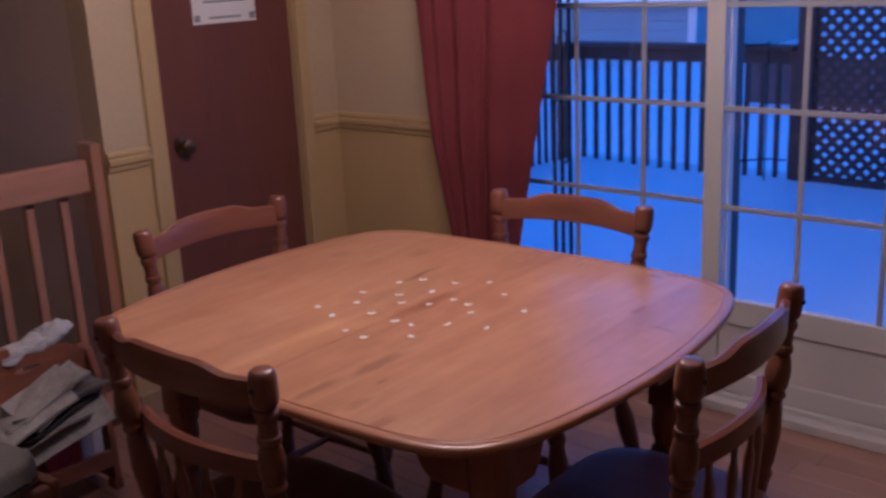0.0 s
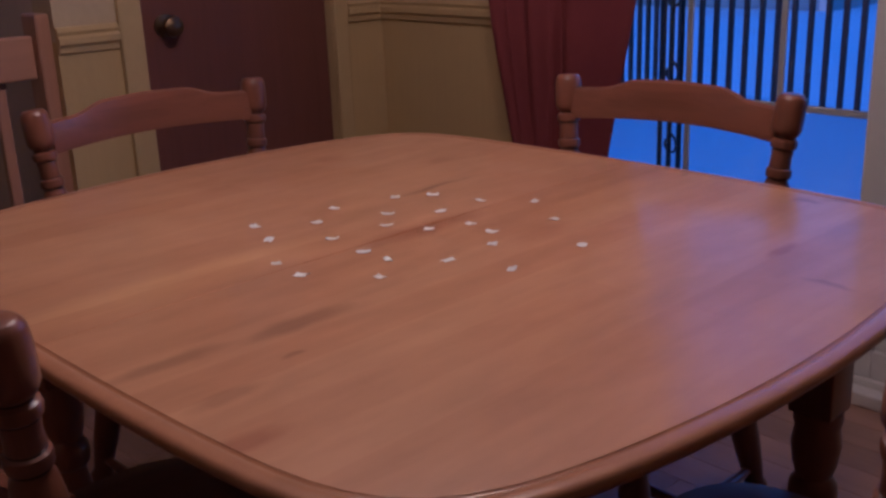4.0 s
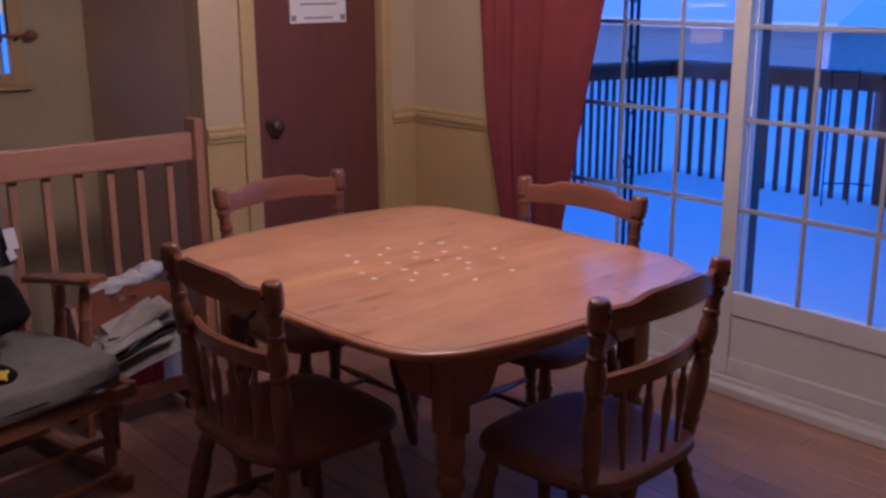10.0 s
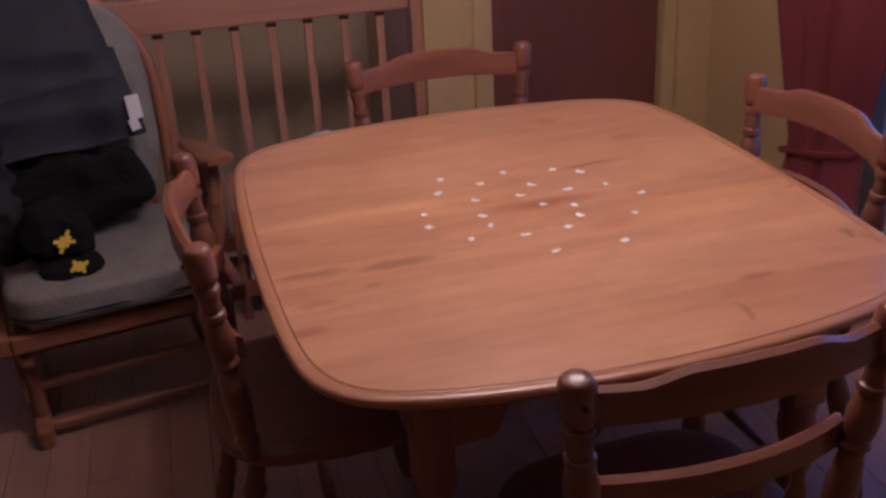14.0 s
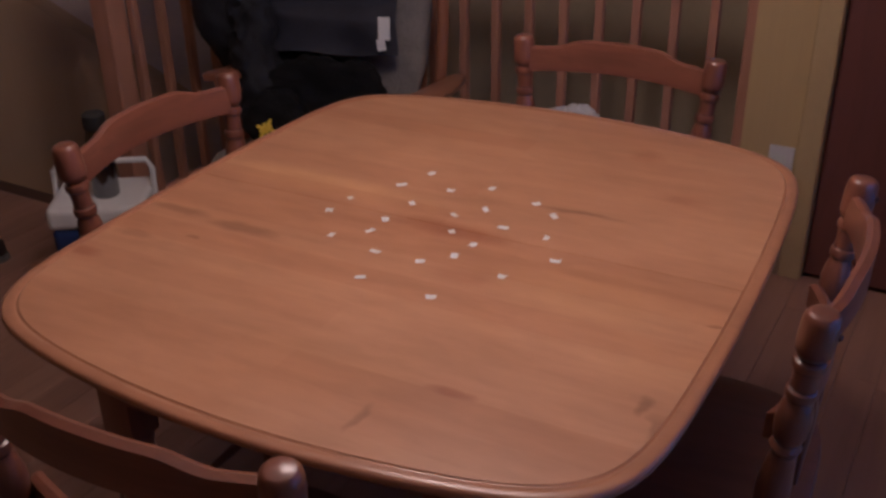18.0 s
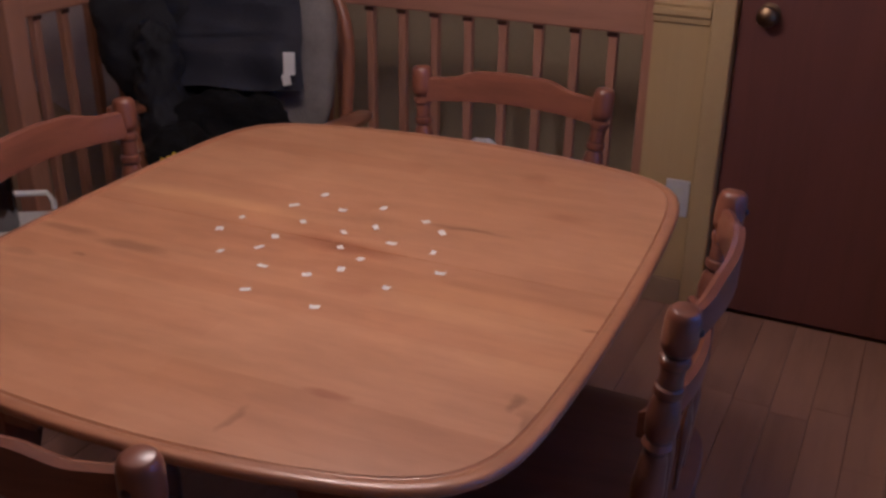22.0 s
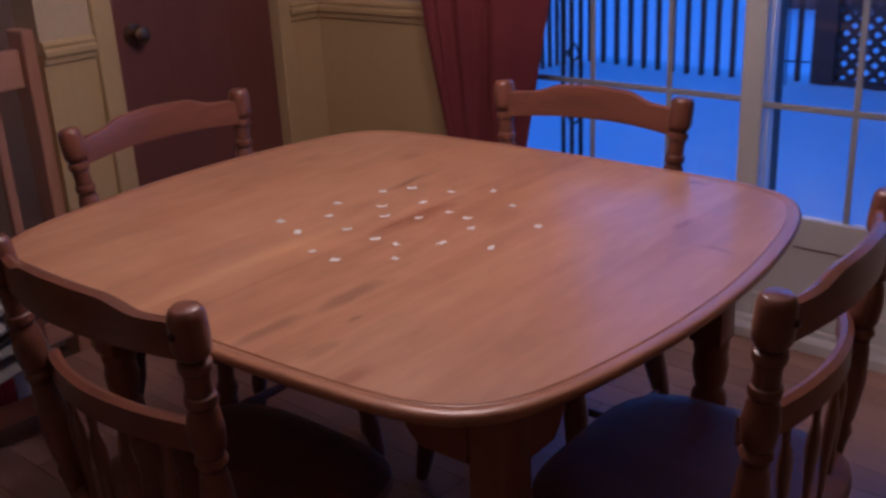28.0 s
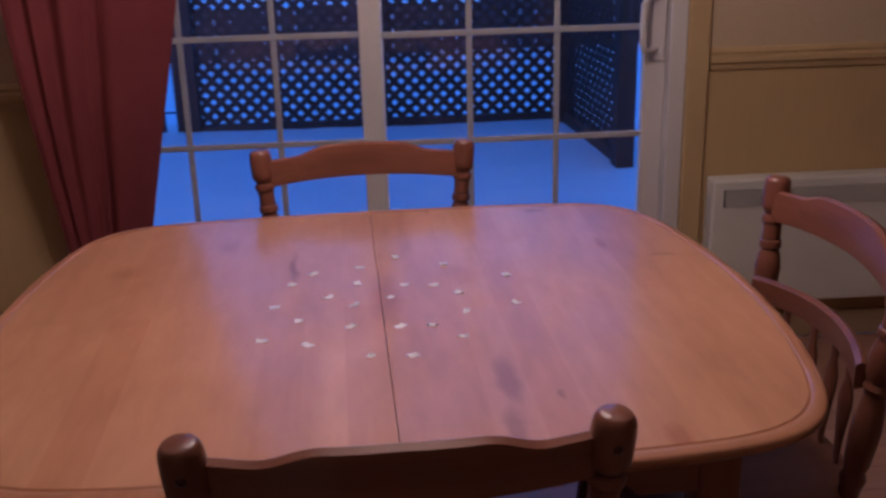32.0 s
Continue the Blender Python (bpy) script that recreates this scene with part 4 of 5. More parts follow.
# bowed back hoop
hoop = [(-0.255, -0.235, 0.36), (-0.285, -0.245, 0.55), (-0.32, -0.242, 0.78), (-0.345, -0.185, 0.915), (-0.360, -0.10, 0.985), (-0.365, 0, 1.005), (-0.360, 0.10, 0.985), (-0.345, 0.185, 0.915), (-0.32, 0.242, 0.78), (-0.285, 0.245, 0.55), (-0.255, 0.235, 0.36)]
pts = []
for i in range(len(hoop) - 1):
    a0, a1, a2, a3 = [Vector(hoop[max(0, min(len(hoop) - 1, i + k))]) for k in (-1, 0, 1, 2)]
    for s in (0, 0.25, 0.5, 0.75):
        pts.append(0.5 * ((2 * a1) + (a2 - a0) * s + (2 * a0 - 5 * a1 + 4 * a2 - a3) * s * s + (3 * a1 - a0 - 3 * a2 + a3) * s ** 3))
pts.append(Vector(hoop[-1]))
part("back_hoop", tube(pts, 0.019, 10), M_glider, gl, "", True)
for k in range(6):
    yy = -0.185 + 0.074 * k
    part("back_spindle", tube([(-0.275, yy, 0.36), (-0.33, yy * 1.02, 0.72), (-0.358, yy, 0.965 - abs(yy) * 0.4)], 0.009, 8), M_glider, gl, "", True)
for s in (-1, 1):
    def arm(u, s=s):
        xx = -0.30 + 0.385 * u
        w = 0.022 + 0.022 * math.sin(math.pi * 0.55 * u) if u < 0.94 else 0.030
        z = 0.540 + 0.060 * u ** 0.9
        yy = s * (0.300 + 0.022 * math.sin(u * 2.0))
        return [(xx, yy - w, z), (xx, yy + w, z), (xx, yy + w, z + 0.014), (xx, yy + w * 0.8, z + 0.020), (xx, yy - w * 0.8, z + 0.020), (xx, yy - w, z + 0.014)]
    part("armrest", bar(lin(0, 1, 17), arm), M_glider_x, gl, "", True)
    for xx in (0.012, -0.13):
        part("arm_post", lathe([(0, 0.014), (0.2, 0.017), (0.45, 0.021), (0.6, 0.016), (0.64, 0.021), (0.68, 0.015), (0.85, 0.019), (1, 0.014)], (xx, s * 0.290, 0.29), (xx, s * 0.315, 0.556 + 0.136 * (xx + 0.13)), 14), M_glider, gl, "", True)
    part("seat_rail", box((-0.30, s * 0.29 - 0.016, 0.285), (0.265, s * 0.29 + 0.016, 0.335), 0.006), M_glider_x, gl)
    # glide arms and base
    part("base_foot", box((-0.28, s * 0.25 - 0.022, 0.0), (0.265, s * 0.25 + 0.022, 0.055), 0.012), M_glider_x, gl)
    for xx in (-0.2, 0.175):
        part("base_post", lathe([(0, 0.017), (0.3, 0.021), (0.45, 0.015), (0.6, 0.021), (1, 0.016)], (xx, s * 0.25, 0.05), (xx, s * 0.25, 0.25), 14), M_glider, gl, "", True)
        part("glide_arm", box((xx - 0.012, s * 0.275 - 0.008, 0.10), (xx + 0.012, s * 0.275 + 0.008, 0.30), 0.005), M_glider, gl)
    part("base_top", box((-0.26, s * 0.25 - 0.018, 0.235), (0.25, s * 0.25 + 0.018, 0.270), 0.008), M_glider_x, gl)
part("front_rail", box((0.240, -0.275, 0.285), (0.270, 0.275, 0.330), 0.006), M_glider, gl)
part("back_rail", box((-0.305, -0.275, 0.285), (-0.275, 0.275, 0.335), 0.006), M_glider, gl)
for xx, zz in ((0.215, 0.04), (0.175, 0.14), (-0.22, 0.04), (-0.2, 0.2)):
    part("stretcher", tube([(xx, -0.25, zz), (xx, 0.25, zz)], 0.014, 10), M_glider, gl, "", True)


def drape(y0, y1, front, back, thick, seed, puff=0.012, top=1.055):
    """A coat hung over the rocker's back: down the front, over the top, down behind."""
    path = [(-0.118, front), (-0.142, front + 0.10), (-0.180, 0.80), (-0.212, 0.89), (-0.245, 0.97), (-0.285, 1.025), (-0.335, top), (-0.405, 1.03), (-0.435, 0.95), (-0.435, back)]
    n, mm = len(path) * 9, 40
    bm = bmesh.new()
    v = {}
    for side in (0, 1):
        for i in range(n):
            f = i / (n - 1) * (len(path) - 1)
            k = min(int(f), len(path) - 2)
            px, pz = [path[k][q] + (path[k + 1][q] - path[k][q]) * (f - k) for q in (0, 1)]
            for j in range(mm):
                w = j / (mm - 1)
                yy = y0 + (y1 - y0 + 0.06 * max(0.0, min(1.0, (1.02 - pz) / 0.35)) * (1 if f < 5 else 0)) * w
                nz = noise.noise(Vector((yy * 7 + seed, pz * 6, px * 5))) * puff * 2 + 0.006 * math.sin(pz * 42 + 3 * noise.noise(Vector((yy * 3, seed, 0))))
                crease = noise.noise(Vector((yy * 4 + seed, pz * 9, px * 4)))
                nz += puff * 0.9 * (0.4 - abs(crease) * 1.6) - 0.010 * math.exp(-((pz - 0.775 - 0.03 * w) / 0.007) ** 2)
                e = 1 - abs(2 * w - 1) ** 6
                out = (thick * side + nz) * e
                d = Vector((1, 0, 0.15)) if f < 5 else Vector((0, 0, 1)) if f < 7 else Vector((-1, 0, 0.1))
                drop = 0.05 * abs(2 * w - 1) ** 3 * (1 if 3 < f < 8 else 0)
                v[side, i, j] = bm.verts.new(Vector((px, yy * (1 - 0.10 * max(0, 1 - abs(f - 6) / 3)), pz - drop + (0.02 * noise.noise(Vector((yy * 9, seed, 1))) if i == 0 else 0))) + d * out)
        for i in range(n - 1):
            for j in range(mm - 1):
                q = (v[side, i, j], v[side, i + 1, j], v[side, i + 1, j + 1], v[side, i, j + 1])
                bm.faces.new(q if side else q[::-1])
    for i in range(n - 1):
        for j in (0, mm - 1):
            bm.faces.new((v[0, i, j], v[0, i + 1, j], v[1, i + 1, j], v[1, i, j]))
    for j in range(mm - 1):
        for i in (0, n - 1):
            bm.faces.new((v[0, i, j], v[0, i, j + 1], v[1, i, j + 1], v[1, i, j]))
    return bm


GM = pose(-0.90, -0.89, 0, 0, 0, 10)
coat = thing("coat", "dark navy padded coat hung over the rocker's back", "coat", GM)
part("body", drape(-0.27, 0.116, 0.65, 0.62, 0.035, 1.3), M_coat, coat, "", True)
part("lining", moved(crumple(blob(0.055, 0.195, 0.095, 2.8, 70, 40, 0.025, 9.0, 8.3), 0.008, 14.0, 1.0), pose(-0.06, -0.035, 0.555, 0, -12, 0)), M_fur, coat, "black pile lining", True)
part("care_label", moved(box((0, -0.018, -0.032), (0.002, 0.018, 0.032), 0.0008), pose(-0.086, 0.150, 0.745, 4, -12, 0)), M_label, coat, "white sewn-in label")
part("care_label", moved(box((0, -0.013, -0.016), (0.002, 0.013, 0.016), 0.0008), pose(-0.078, 0.143, 0.700, 14, -12, 0)), M_label, coat, "small white sewn-in label")
coat2 = thing("coat", "black jacket bunched beside the navy coat", "coat", GM)
part("body", moved(crumple(blob(0.115, 0.155, 0.270, 2.3, 90, 64, 0.035, 6.0, 4.7), 0.014, 6.0, 2.0), pose(-0.20, -0.352, 0.712, 31, -10, 0)), M_coat2, coat2, "", True)
part("shoulder", moved(crumple(blob(0.075, 0.085, 0.20, 2.3, 60, 48, 0.03, 7.0, 6.1), 0.012, 8.0, 3.0), pose(-0.25, -0.262, 0.865, -32, -10, 0)), M_coat2, coat2, "", True)
part("sleeve", moved(crumple(blob(0.06, 0.075, 0.24, 2.4, 60, 60, 0.03, 8.0, 3.0), 0.016, 10.0, 5.0), pose(-0.06, -0.25, 0.62, 16, -14, 0)), M_coat2, coat2, "", True)
cap = thing("cap", "black knitted cap with yellow emblem on the cushion", "cap", pose(-0.790, -0.982, 0.425, 0, 0, 12))
part("crown", moved(crumple(blob(0.088, 0.085, 0.082, 2.3, 60, 40, 0.02, 9.0, 5.0), 0.008, 14.0, 4.0), pose(0, 0, 0.075)), M_fur, cap, "", True)
part("brim", moved(crumple(blob(0.060, 0.075, 0.016, 2.6, 50, 24, 0.008, 9.0, 7.0), 0.004, 16.0, 2.0), pose(0.085, 0.01, 0.022, 0, 8, 0)), M_fur, cap, "", True)
for xx, yy, zz, turn, k in ((0.093, 0.004, 0.092, 20, 1.0), (0.140, 0.022, 0.040, -25, 0.8)):
    bm = bmesh.new()
    for a, w in ((38, 0.030), (-34, 0.026), (88, 0.016), (6, 0.020)):
        join(bm, moved(box((0, -w * k, -0.0045), (0.004, w * k, 0.0045), 0.0015), pose(0, 0, 0, a + turn, 0, 0)))
    part("emblem", moved(bm, pose(xx, yy, zz, 0, -12, 10)), M_yellow, cap, "yellow embroidered emblem")

# magazine rack: a leaning trough with a handle board at its back
rk = thing("magazine_rack", "dark wooden magazine rack stuffed with newspapers", "rack", pose(-1.19, -0.35, 0))
for yy in (-0.185, 0.185):
    bm = bmesh.new()
    pl = [(-0.13, 0.03), (0.08, 0.03), (0.08, 0.15), (0.05, 0.36), (0.012, 0.44), (-0.05, 0.44), (-0.13, 0.10)]
    lo, hi = [[bm.verts.new((x, yy + d, z)) for x, z in pl] for d in (-0.009, 0.009)]
    for k in range(len(pl)):
        bm.faces.new((lo[k], lo[(k + 1) % len(pl)], hi[(k + 1) % len(pl)], hi[k]))
    bm.faces.new(lo[::-1])
    bm.faces.new(hi)
    part("end_panel", bm, M_rack, rk)
    for xx in (-0.1, 0.06):
        part("foot", box((xx - 0.02, yy - 0.014, 0.0), (xx + 0.02, yy + 0.014, 0.035), 0.004), M_rack, rk)
part("shelf", box((-0.12, -0.176, 0.085), (0.07, 0.176, 0.100), 0.003), M_rack, rk)
part("front_slat", box((0.066, -0.176, 0.080), (0.081, 0.176, 0.135), 0.004), M_rack, rk)


def handle_board():
    bm = bmesh.new()
    out = [(-0.175, 0.36), (0.175, 0.36), (0.175, 0.44), (0.12, 0.475), (0, 0.495), (-0.12, 0.475), (-0.175, 0.44)]
    hole = [(0.040 * math.cos(a), 0.435 + 0.009 * math.sin(a)) for a in lin(0, math.tau * 19 / 20, 20)]
    for lo in (0, 1):
        vs = [bm.verts.new((-0.007 + 0.014 * lo, yy, zz)) for yy, zz in out]
        hs = [bm.verts.new((-0.007 + 0.014 * lo, yy, zz)) for yy, zz in hole]
        es = [bm.edges.new((p, q)) for ring in (vs, hs) for p, q in zip(ring, ring[1:] + ring[:1])]
        bmesh.ops.triangle_fill(bm, use_beauty=True, edges=es)
        if lo == 0:
            keep = (vs, hs)
    for ring, ring2 in zip(keep, (vs, hs)):
        for k in range(len(ring)):
            bm.faces.new((ring[k], ring[(k + 1) % len(ring)], ring2[(k + 1) % len(ring)], ring2[k]))
    return bm


part("handle_board", handle_board(), M_rack, rk, "top board with a hand hole")
rs = random.Random(3)
for k, (spine, tall) in enumerate(((M_label, 0.185), (M_redbook, 0.170), (M_redbook, 0.190), (M_wine, 0.178), (M_redbook, 0.188), (M_redbook, 0.172), (M_redbook, 0.190), (M_label, 0.185), (M_label, 0.170))):
    nb = thing("book", "upright white booklet in the rack" if spine == M_label else "upright book with a red spine in the rack", "book", pose(-1.150, -0.35 - 0.145 + 0.036 * k, 0.101, 0, 0, rs.uniform(-2, 2)), "books in the magazine rack")
    part("block", box((-0.14, -0.016, 0), (0.022, 0.016, tall), 0.002), M_paper, nb)
    part("spine", box((0.0225, -0.017, 0), (0.026, 0.017, tall + 0.002), 0.001), spine, nb)


def sheet(w, d, curl, seed):
    """A folded newspaper: a thick limp sheet."""
    bm = bmesh.new()
    n = 12
    v = {}
    for s in (0, 1):
        for i in range(n):
            for j in range(n):
                x, y = (i / (n - 1) - 0.5) * w, (j / (n - 1) - 0.5) * d
                z = curl * (x * x * 6 - 0.02) + 0.018 * noise.noise(Vector((x * 7 + seed, y * 7, seed))) + 0.007 * s
                v[s, i, j] = bm.verts.new((x, y, z))
        for i in range(n - 1):
            for j in range(n - 1):
                q = (v[s, i, j], v[s, i + 1, j], v[s, i + 1, j + 1], v[s, i, j + 1])
                bm.faces.new(q if s else q[::-1])
    for i in range(n - 1):
        for a, b, c, d2 in (((i, 0), (i + 1, 0), 0, 0), ((i, n - 1), (i + 1, n - 1), 0, 0), ((0, i), (0, i + 1), 0, 0), ((n - 1, i), (n - 1, i + 1), 0, 0)):
            bm.faces.new((v[(0, *a)], v[(0, *b)], v[(1, *b)], v[(1, *a)]))
    return bm


M_mag = plain("dark_magazine", (0.05, 0.045, 0.05), 0.4, 0, 0.4, 10, 60, 0.2)
# fanned sheets: height, slant across, lean towards the room, turn, width, depth
FAN = [(0.262, 26, 38, -4, 0.15, 0.34), (0.288, 20, 16, -8, 0.16, 0.31), (0.304, 8, 4, 12, 0.15, 0.29), (0.318, 24, 10, -6, 0.15, 0.31), (0.332, 14, 0, 6, 0.14, 0.30), (0.345, 5, 8, -12, 0.14, 0.31),
       (0.358, 28, 4, -10, 0.13, 0.26), (0.372, 16, 10, 8, 0.12, 0.28)]
for k, (z, a, lean, turn, w, d) in enumerate(FAN):
    ob = part("newspaper", sheet(w * 0.9, d * 0.82, (-0.5, 0.6, 1.2)[k % 3], k * 3.1), (M_news3, M_news3, M_mag, M_news3, M_news, M_news2, M_news3)[k % 7], None, "", True)
    ob.matrix_basis = pose(-1.105 - 0.004 * k, -0.35 + (0.03, -0.02, 0.02, -0.05, 0.05)[k % 5], z + 0.004, a, lean, turn)
    tagged(ob, "folded newspaper sagging out of the rack", "newspaper", "newspapers in the rack")
bg = thing("plastic_bag", "crumpled white plastic bag on the magazine rack", "bag", pose(-1.225, -0.33, 0.470, 9, 0, 0))
bm = moved(crumple(blob(0.042, 0.150, 0.020, 2.4, 70, 40, 0.012, 14.0, 9.0), 0.010, 15.0, 2.0), pose(0.005, 0, 0.018))
join(bm, moved(crumple(blob(0.040, 0.055, 0.028, 2.2, 50, 36, 0.015, 18.0, 4.0), 0.010, 16.0, 6.0), pose(0.005, 0.085, 0.022)))
part("body", bm, M_bag, bg, "", True)

# cooler
co = thing("cooler", "blue and white picnic cooler behind a chair", "cooler", pose(-0.465, -1.385, 0, 0, 0, 124))
part("body", box((-0.130, -0.105, 0.0), (0.130, 0.105, 0.265), 0.02, seg=3), M_cool_b, co, "blue plastic body")
part("lid", box((-0.137, -0.112, 0.262), (0.137, 0.112, 0.33), 0.018, seg=3), M_cool_w, co, "white plastic lid")
part("handle", tube([(-0.140, 0.03, 0.29), (-0.140, 0.045, 0.38), (-0.125, 0.048, 0.405), (0.125, 0.048, 0.405), (0.140, 0.045, 0.38), (0.140, 0.03, 0.29)], 0.009, 8), M_cool_w, co, "white carrying handle", True)
fl = thing("flask", "glossy black flask standing on the cooler", "bottle", pose(-0.46, -1.36, 0.33))
part("body", lathe([(0, 0.034), (0.02, 0.037), (0.8, 0.037), (0.88, 0.032), (1, 0.028)], (0, 0, 0), (0, 0, 0.20), 20), M_steel, fl, "", True)
part("cap", lathe([(0, 0.029), (0.1, 0.031), (0.9, 0.031), (1, 0.026)], (0, 0, 0.20), (0, 0, 0.245), 20), M_dark, fl, "", True)


def shoe(mat):
    ob = thing("shoe", "worn dark shoe lying on the floor by the wall", "shoe", group="shoes by the wall")
    us = lin(0, 1, 15)

    def up(u):
        x = -0.14 + 0.28 * u
        w = 0.034 + 0.014 * math.sin(math.pi * min(1, u * 0.9 + 0.15)) if u < 0.96 else 0.02
        if u < 0.04:
            w = 0.022
        h = 0.095 - 0.055 * max(0, (u - 0.35) / 0.65) ** 0.7
        return [(x, w * math.cos(a), 0.022 + h * max(0, math.sin(a)) ** 0.8) for a in lin(0, math.pi, 13)]
    part("upper", bar(us, up), mat, ob, "", True)

    def so(u):
        x = -0.145 + 0.29 * u
        w = (0.038 + 0.014 * math.sin(math.pi * min(1, u * 0.9 + 0.15))) * (1 if 0.04 < u < 0.96 else 0.6)
        return [(x, -w, 0.0), (x, w, 0.0), (x, w, 0.022), (x, -w, 0.022)]
    part("sole", bar(us, so), M_sole, ob, "grey rubber sole")
    part("laces", tube([(0.0, -0.02, 0.098), (0.02, 0.02, 0.095), (0.035, -0.02, 0.09), (0.05, 0.02, 0.084), (0.065, -0.018, 0.078)], 0.003, 6), M_shoe, ob, "", True)
    return ob


s0 = shoe(M_shoe2)
s0.matrix_basis = pose(-0.33, -1.93, 0, 0, 0, 160)
for x, y, a in ((-0.07, -1.98, 150), (0.06, -2.14, 160)):
    copy_thing(s0, pose(x, y, 0, 0, 0, a))
M_blackbag = plain("black_cotton", (0.004, 0.004, 0.005), 0.75, 0, 0.3, 9, 120, 0.3)
bag = thing("black_bag", "slumped black cloth bag among the shoes", "bag", pose(-0.24, -2.12, 0.004, 0, 0, -12))
part("body", moved(crumple(blob(0.30, 0.15, 0.105, 2.3, 110, 60, 0.06, 5.0, 12.0), 0.035, 9.0, 3.0), pose(0, 0, 0.10)), M_blackbag, bag, "", True)
part("flap", moved(crumple(blob(0.17, 0.11, 0.05, 2.3, 80, 40, 0.03, 8.0, 5.0), 0.02, 12.0, 8.0), pose(0.10, -0.01, 0.205, 0, 8, 10)), M_blackbag, bag, "", True)
part("trim", tube([(-0.30, 0.10, 0.115), (-0.22, 0.145, 0.125), (-0.14, 0.15, 0.118), (-0.06, 0.155, 0.13), (0.02, 0.15, 0.12)], 0.005, 8), M_sole, bag, "pale edge piping", True)
part("strap", tube([(-0.15, 0.08, 0.2), (-0.05, 0.14, 0.25), (0.08, 0.13, 0.24), (0.16, 0.07, 0.18)], 0.009, 8), M_shoe, bag, "", True)

# stairwell window, entrance door and handrail
sw = thing("window_1", "small window with a wooden frame above the stairs", "window", kind="structure")
WY0, WY1, WZ0, WZ1 = -0.66, -0.18, 1.095, 1.55
for lo, hi in (((XSW - 0.02, WY1, WZ0 - 0.05), (XSW + 0.02, WY1 + 0.06, WZ1 + 0.05)), ((XSW - 0.02, WY0 - 0.06, WZ0 - 0.05), (XSW + 0.02, WY0, WZ1 + 0.05)), ((XSW - 0.02, WY0, WZ0 - 0.05), (XSW + 0.02, WY1, WZ0 + 0.005)), ((XSW - 0.02, WY0, WZ1 - 0.005), (XSW + 0.02, WY1, WZ1 + 0.05))):
    part("window_frame", box(lo, hi, 0.005), M_trim, sw)
part("window_sill", box((XSW, WY0 - 0.08, WZ0 - 0.065), (XSW + 0.06, WY1 + 0.08, WZ0 - 0.047), 0.004), M_trim, sw)
part("blind", box((XSW - 0.060, WY0 + 0.005, 1.240), (XSW - 0.056, WY1 - 0.005, WZ1), 0.001), plain("navy_blind_cloth", (0.03, 0.05, 0.11), 0.8, 0, 0.1, 8, 120, 0.1), sw, "drawn navy roller blind")
part("blind_bar", box((XSW - 0.064, WY0 + 0.005, 1.228), (XSW - 0.052, WY1 - 0.005, 1.240), 0.002), M_glider, sw, "dark wooden blind bar")
g = part("pane", box((XSW - 0.10, WY0, WZ0), (XSW - 0.096, WY1, WZ1)), M_glass, sw)
g.visible_shadow = False
for y0, y1, z0, z1 in ((WY1 - 0.045, WY1, WZ0, WZ1), (WY0, WY0 + 0.045, WZ0, WZ1), (WY0 + 0.045, WY1 - 0.045, WZ0, WZ0 + 0.045)):
    part("sash", box((XSW - 0.11, y0, z0), (XSW - 0.085, y1, z1), 0.004), M_white, sw, "white sash")
crod = thing("window_curtain_rod", "thin dark curtain rod across the stairwell window", "curtain rod")
part("rod", tube([(XSW + 0.07, -0.75, 1.262), (XSW + 0.07, -0.13, 1.262)], 0.008, 8), M_glider, crod, "", True)
part("finial", lathe([(0, 0.008), (0.2, 0.02), (0.5, 0.026), (0.8, 0.018), (1, 0.004)], (XSW + 0.07, -0.13, 1.262), (XSW + 0.07, -0.07, 1.262), 14), M_glider, crod, "", True)
part("bracket", tube([(XSW, -0.16, 1.24), (XSW + 0.05, -0.16, 1.245), (XSW + 0.07, -0.16, 1.262)], 0.007, 8), M_glider, crod, "", True)
ed = thing("door_2", "white entrance door with a blinded window on the landing", "door", kind="structure")
bm = box((XSW - 0.06, -2.40, -0.765), (XSW - 0.02, -1.62, 0.62), 0.004)
for lo, hi in (((XSW - 0.06, -2.40, 0.62), (XSW - 0.02, -2.30, 1.28)), ((XSW - 0.06, -1.83, 0.62), (XSW - 0.02, -1.62, 1.28)), ((XSW - 0.06, -2.30, 1.16), (XSW - 0.02, -1.83, 1.28))):
    box(lo, hi, 0.003, bm=bm)
part("leaf", bm, M_white, ed)
g = part("pane", box((XSW - 0.042, -2.30, 0.62), (XSW - 0.038, -1.83, 1.16)), M_glass, ed)
g.visible_shadow = False
for k in range(20):
    part("blind_slat", moved(box((-0.011, -0.23, -0.0008), (0.011, 0.23, 0.0008)), pose(XSW - 0.022, -2.065, 0.64 + 0.026 * k, 0, 20, 0)), M_white, ed)
part("casing", box((XSW, -1.62, -0.77), (XSW + 0.015, -1.56, 1.30), 0.004), M_trim, ed, "yellow painted casing")
hr = thing("handrail", "short dark wooden handrail end on the stairwell wall", "handrail", pose(XSW, 0, 0))
part("rail", tube([(0.06, -0.835, 0.733), (0.06, -0.80, 0.738), (0.06, -0.75, 0.744)], 0.02, 10), M_glider, hr, "", True)
part("bracket", tube([(0.0, -0.80, 0.68), (0.045, -0.80, 0.69), (0.06, -0.80, 0.72)], 0.007, 8), M_brass, hr, "", True)

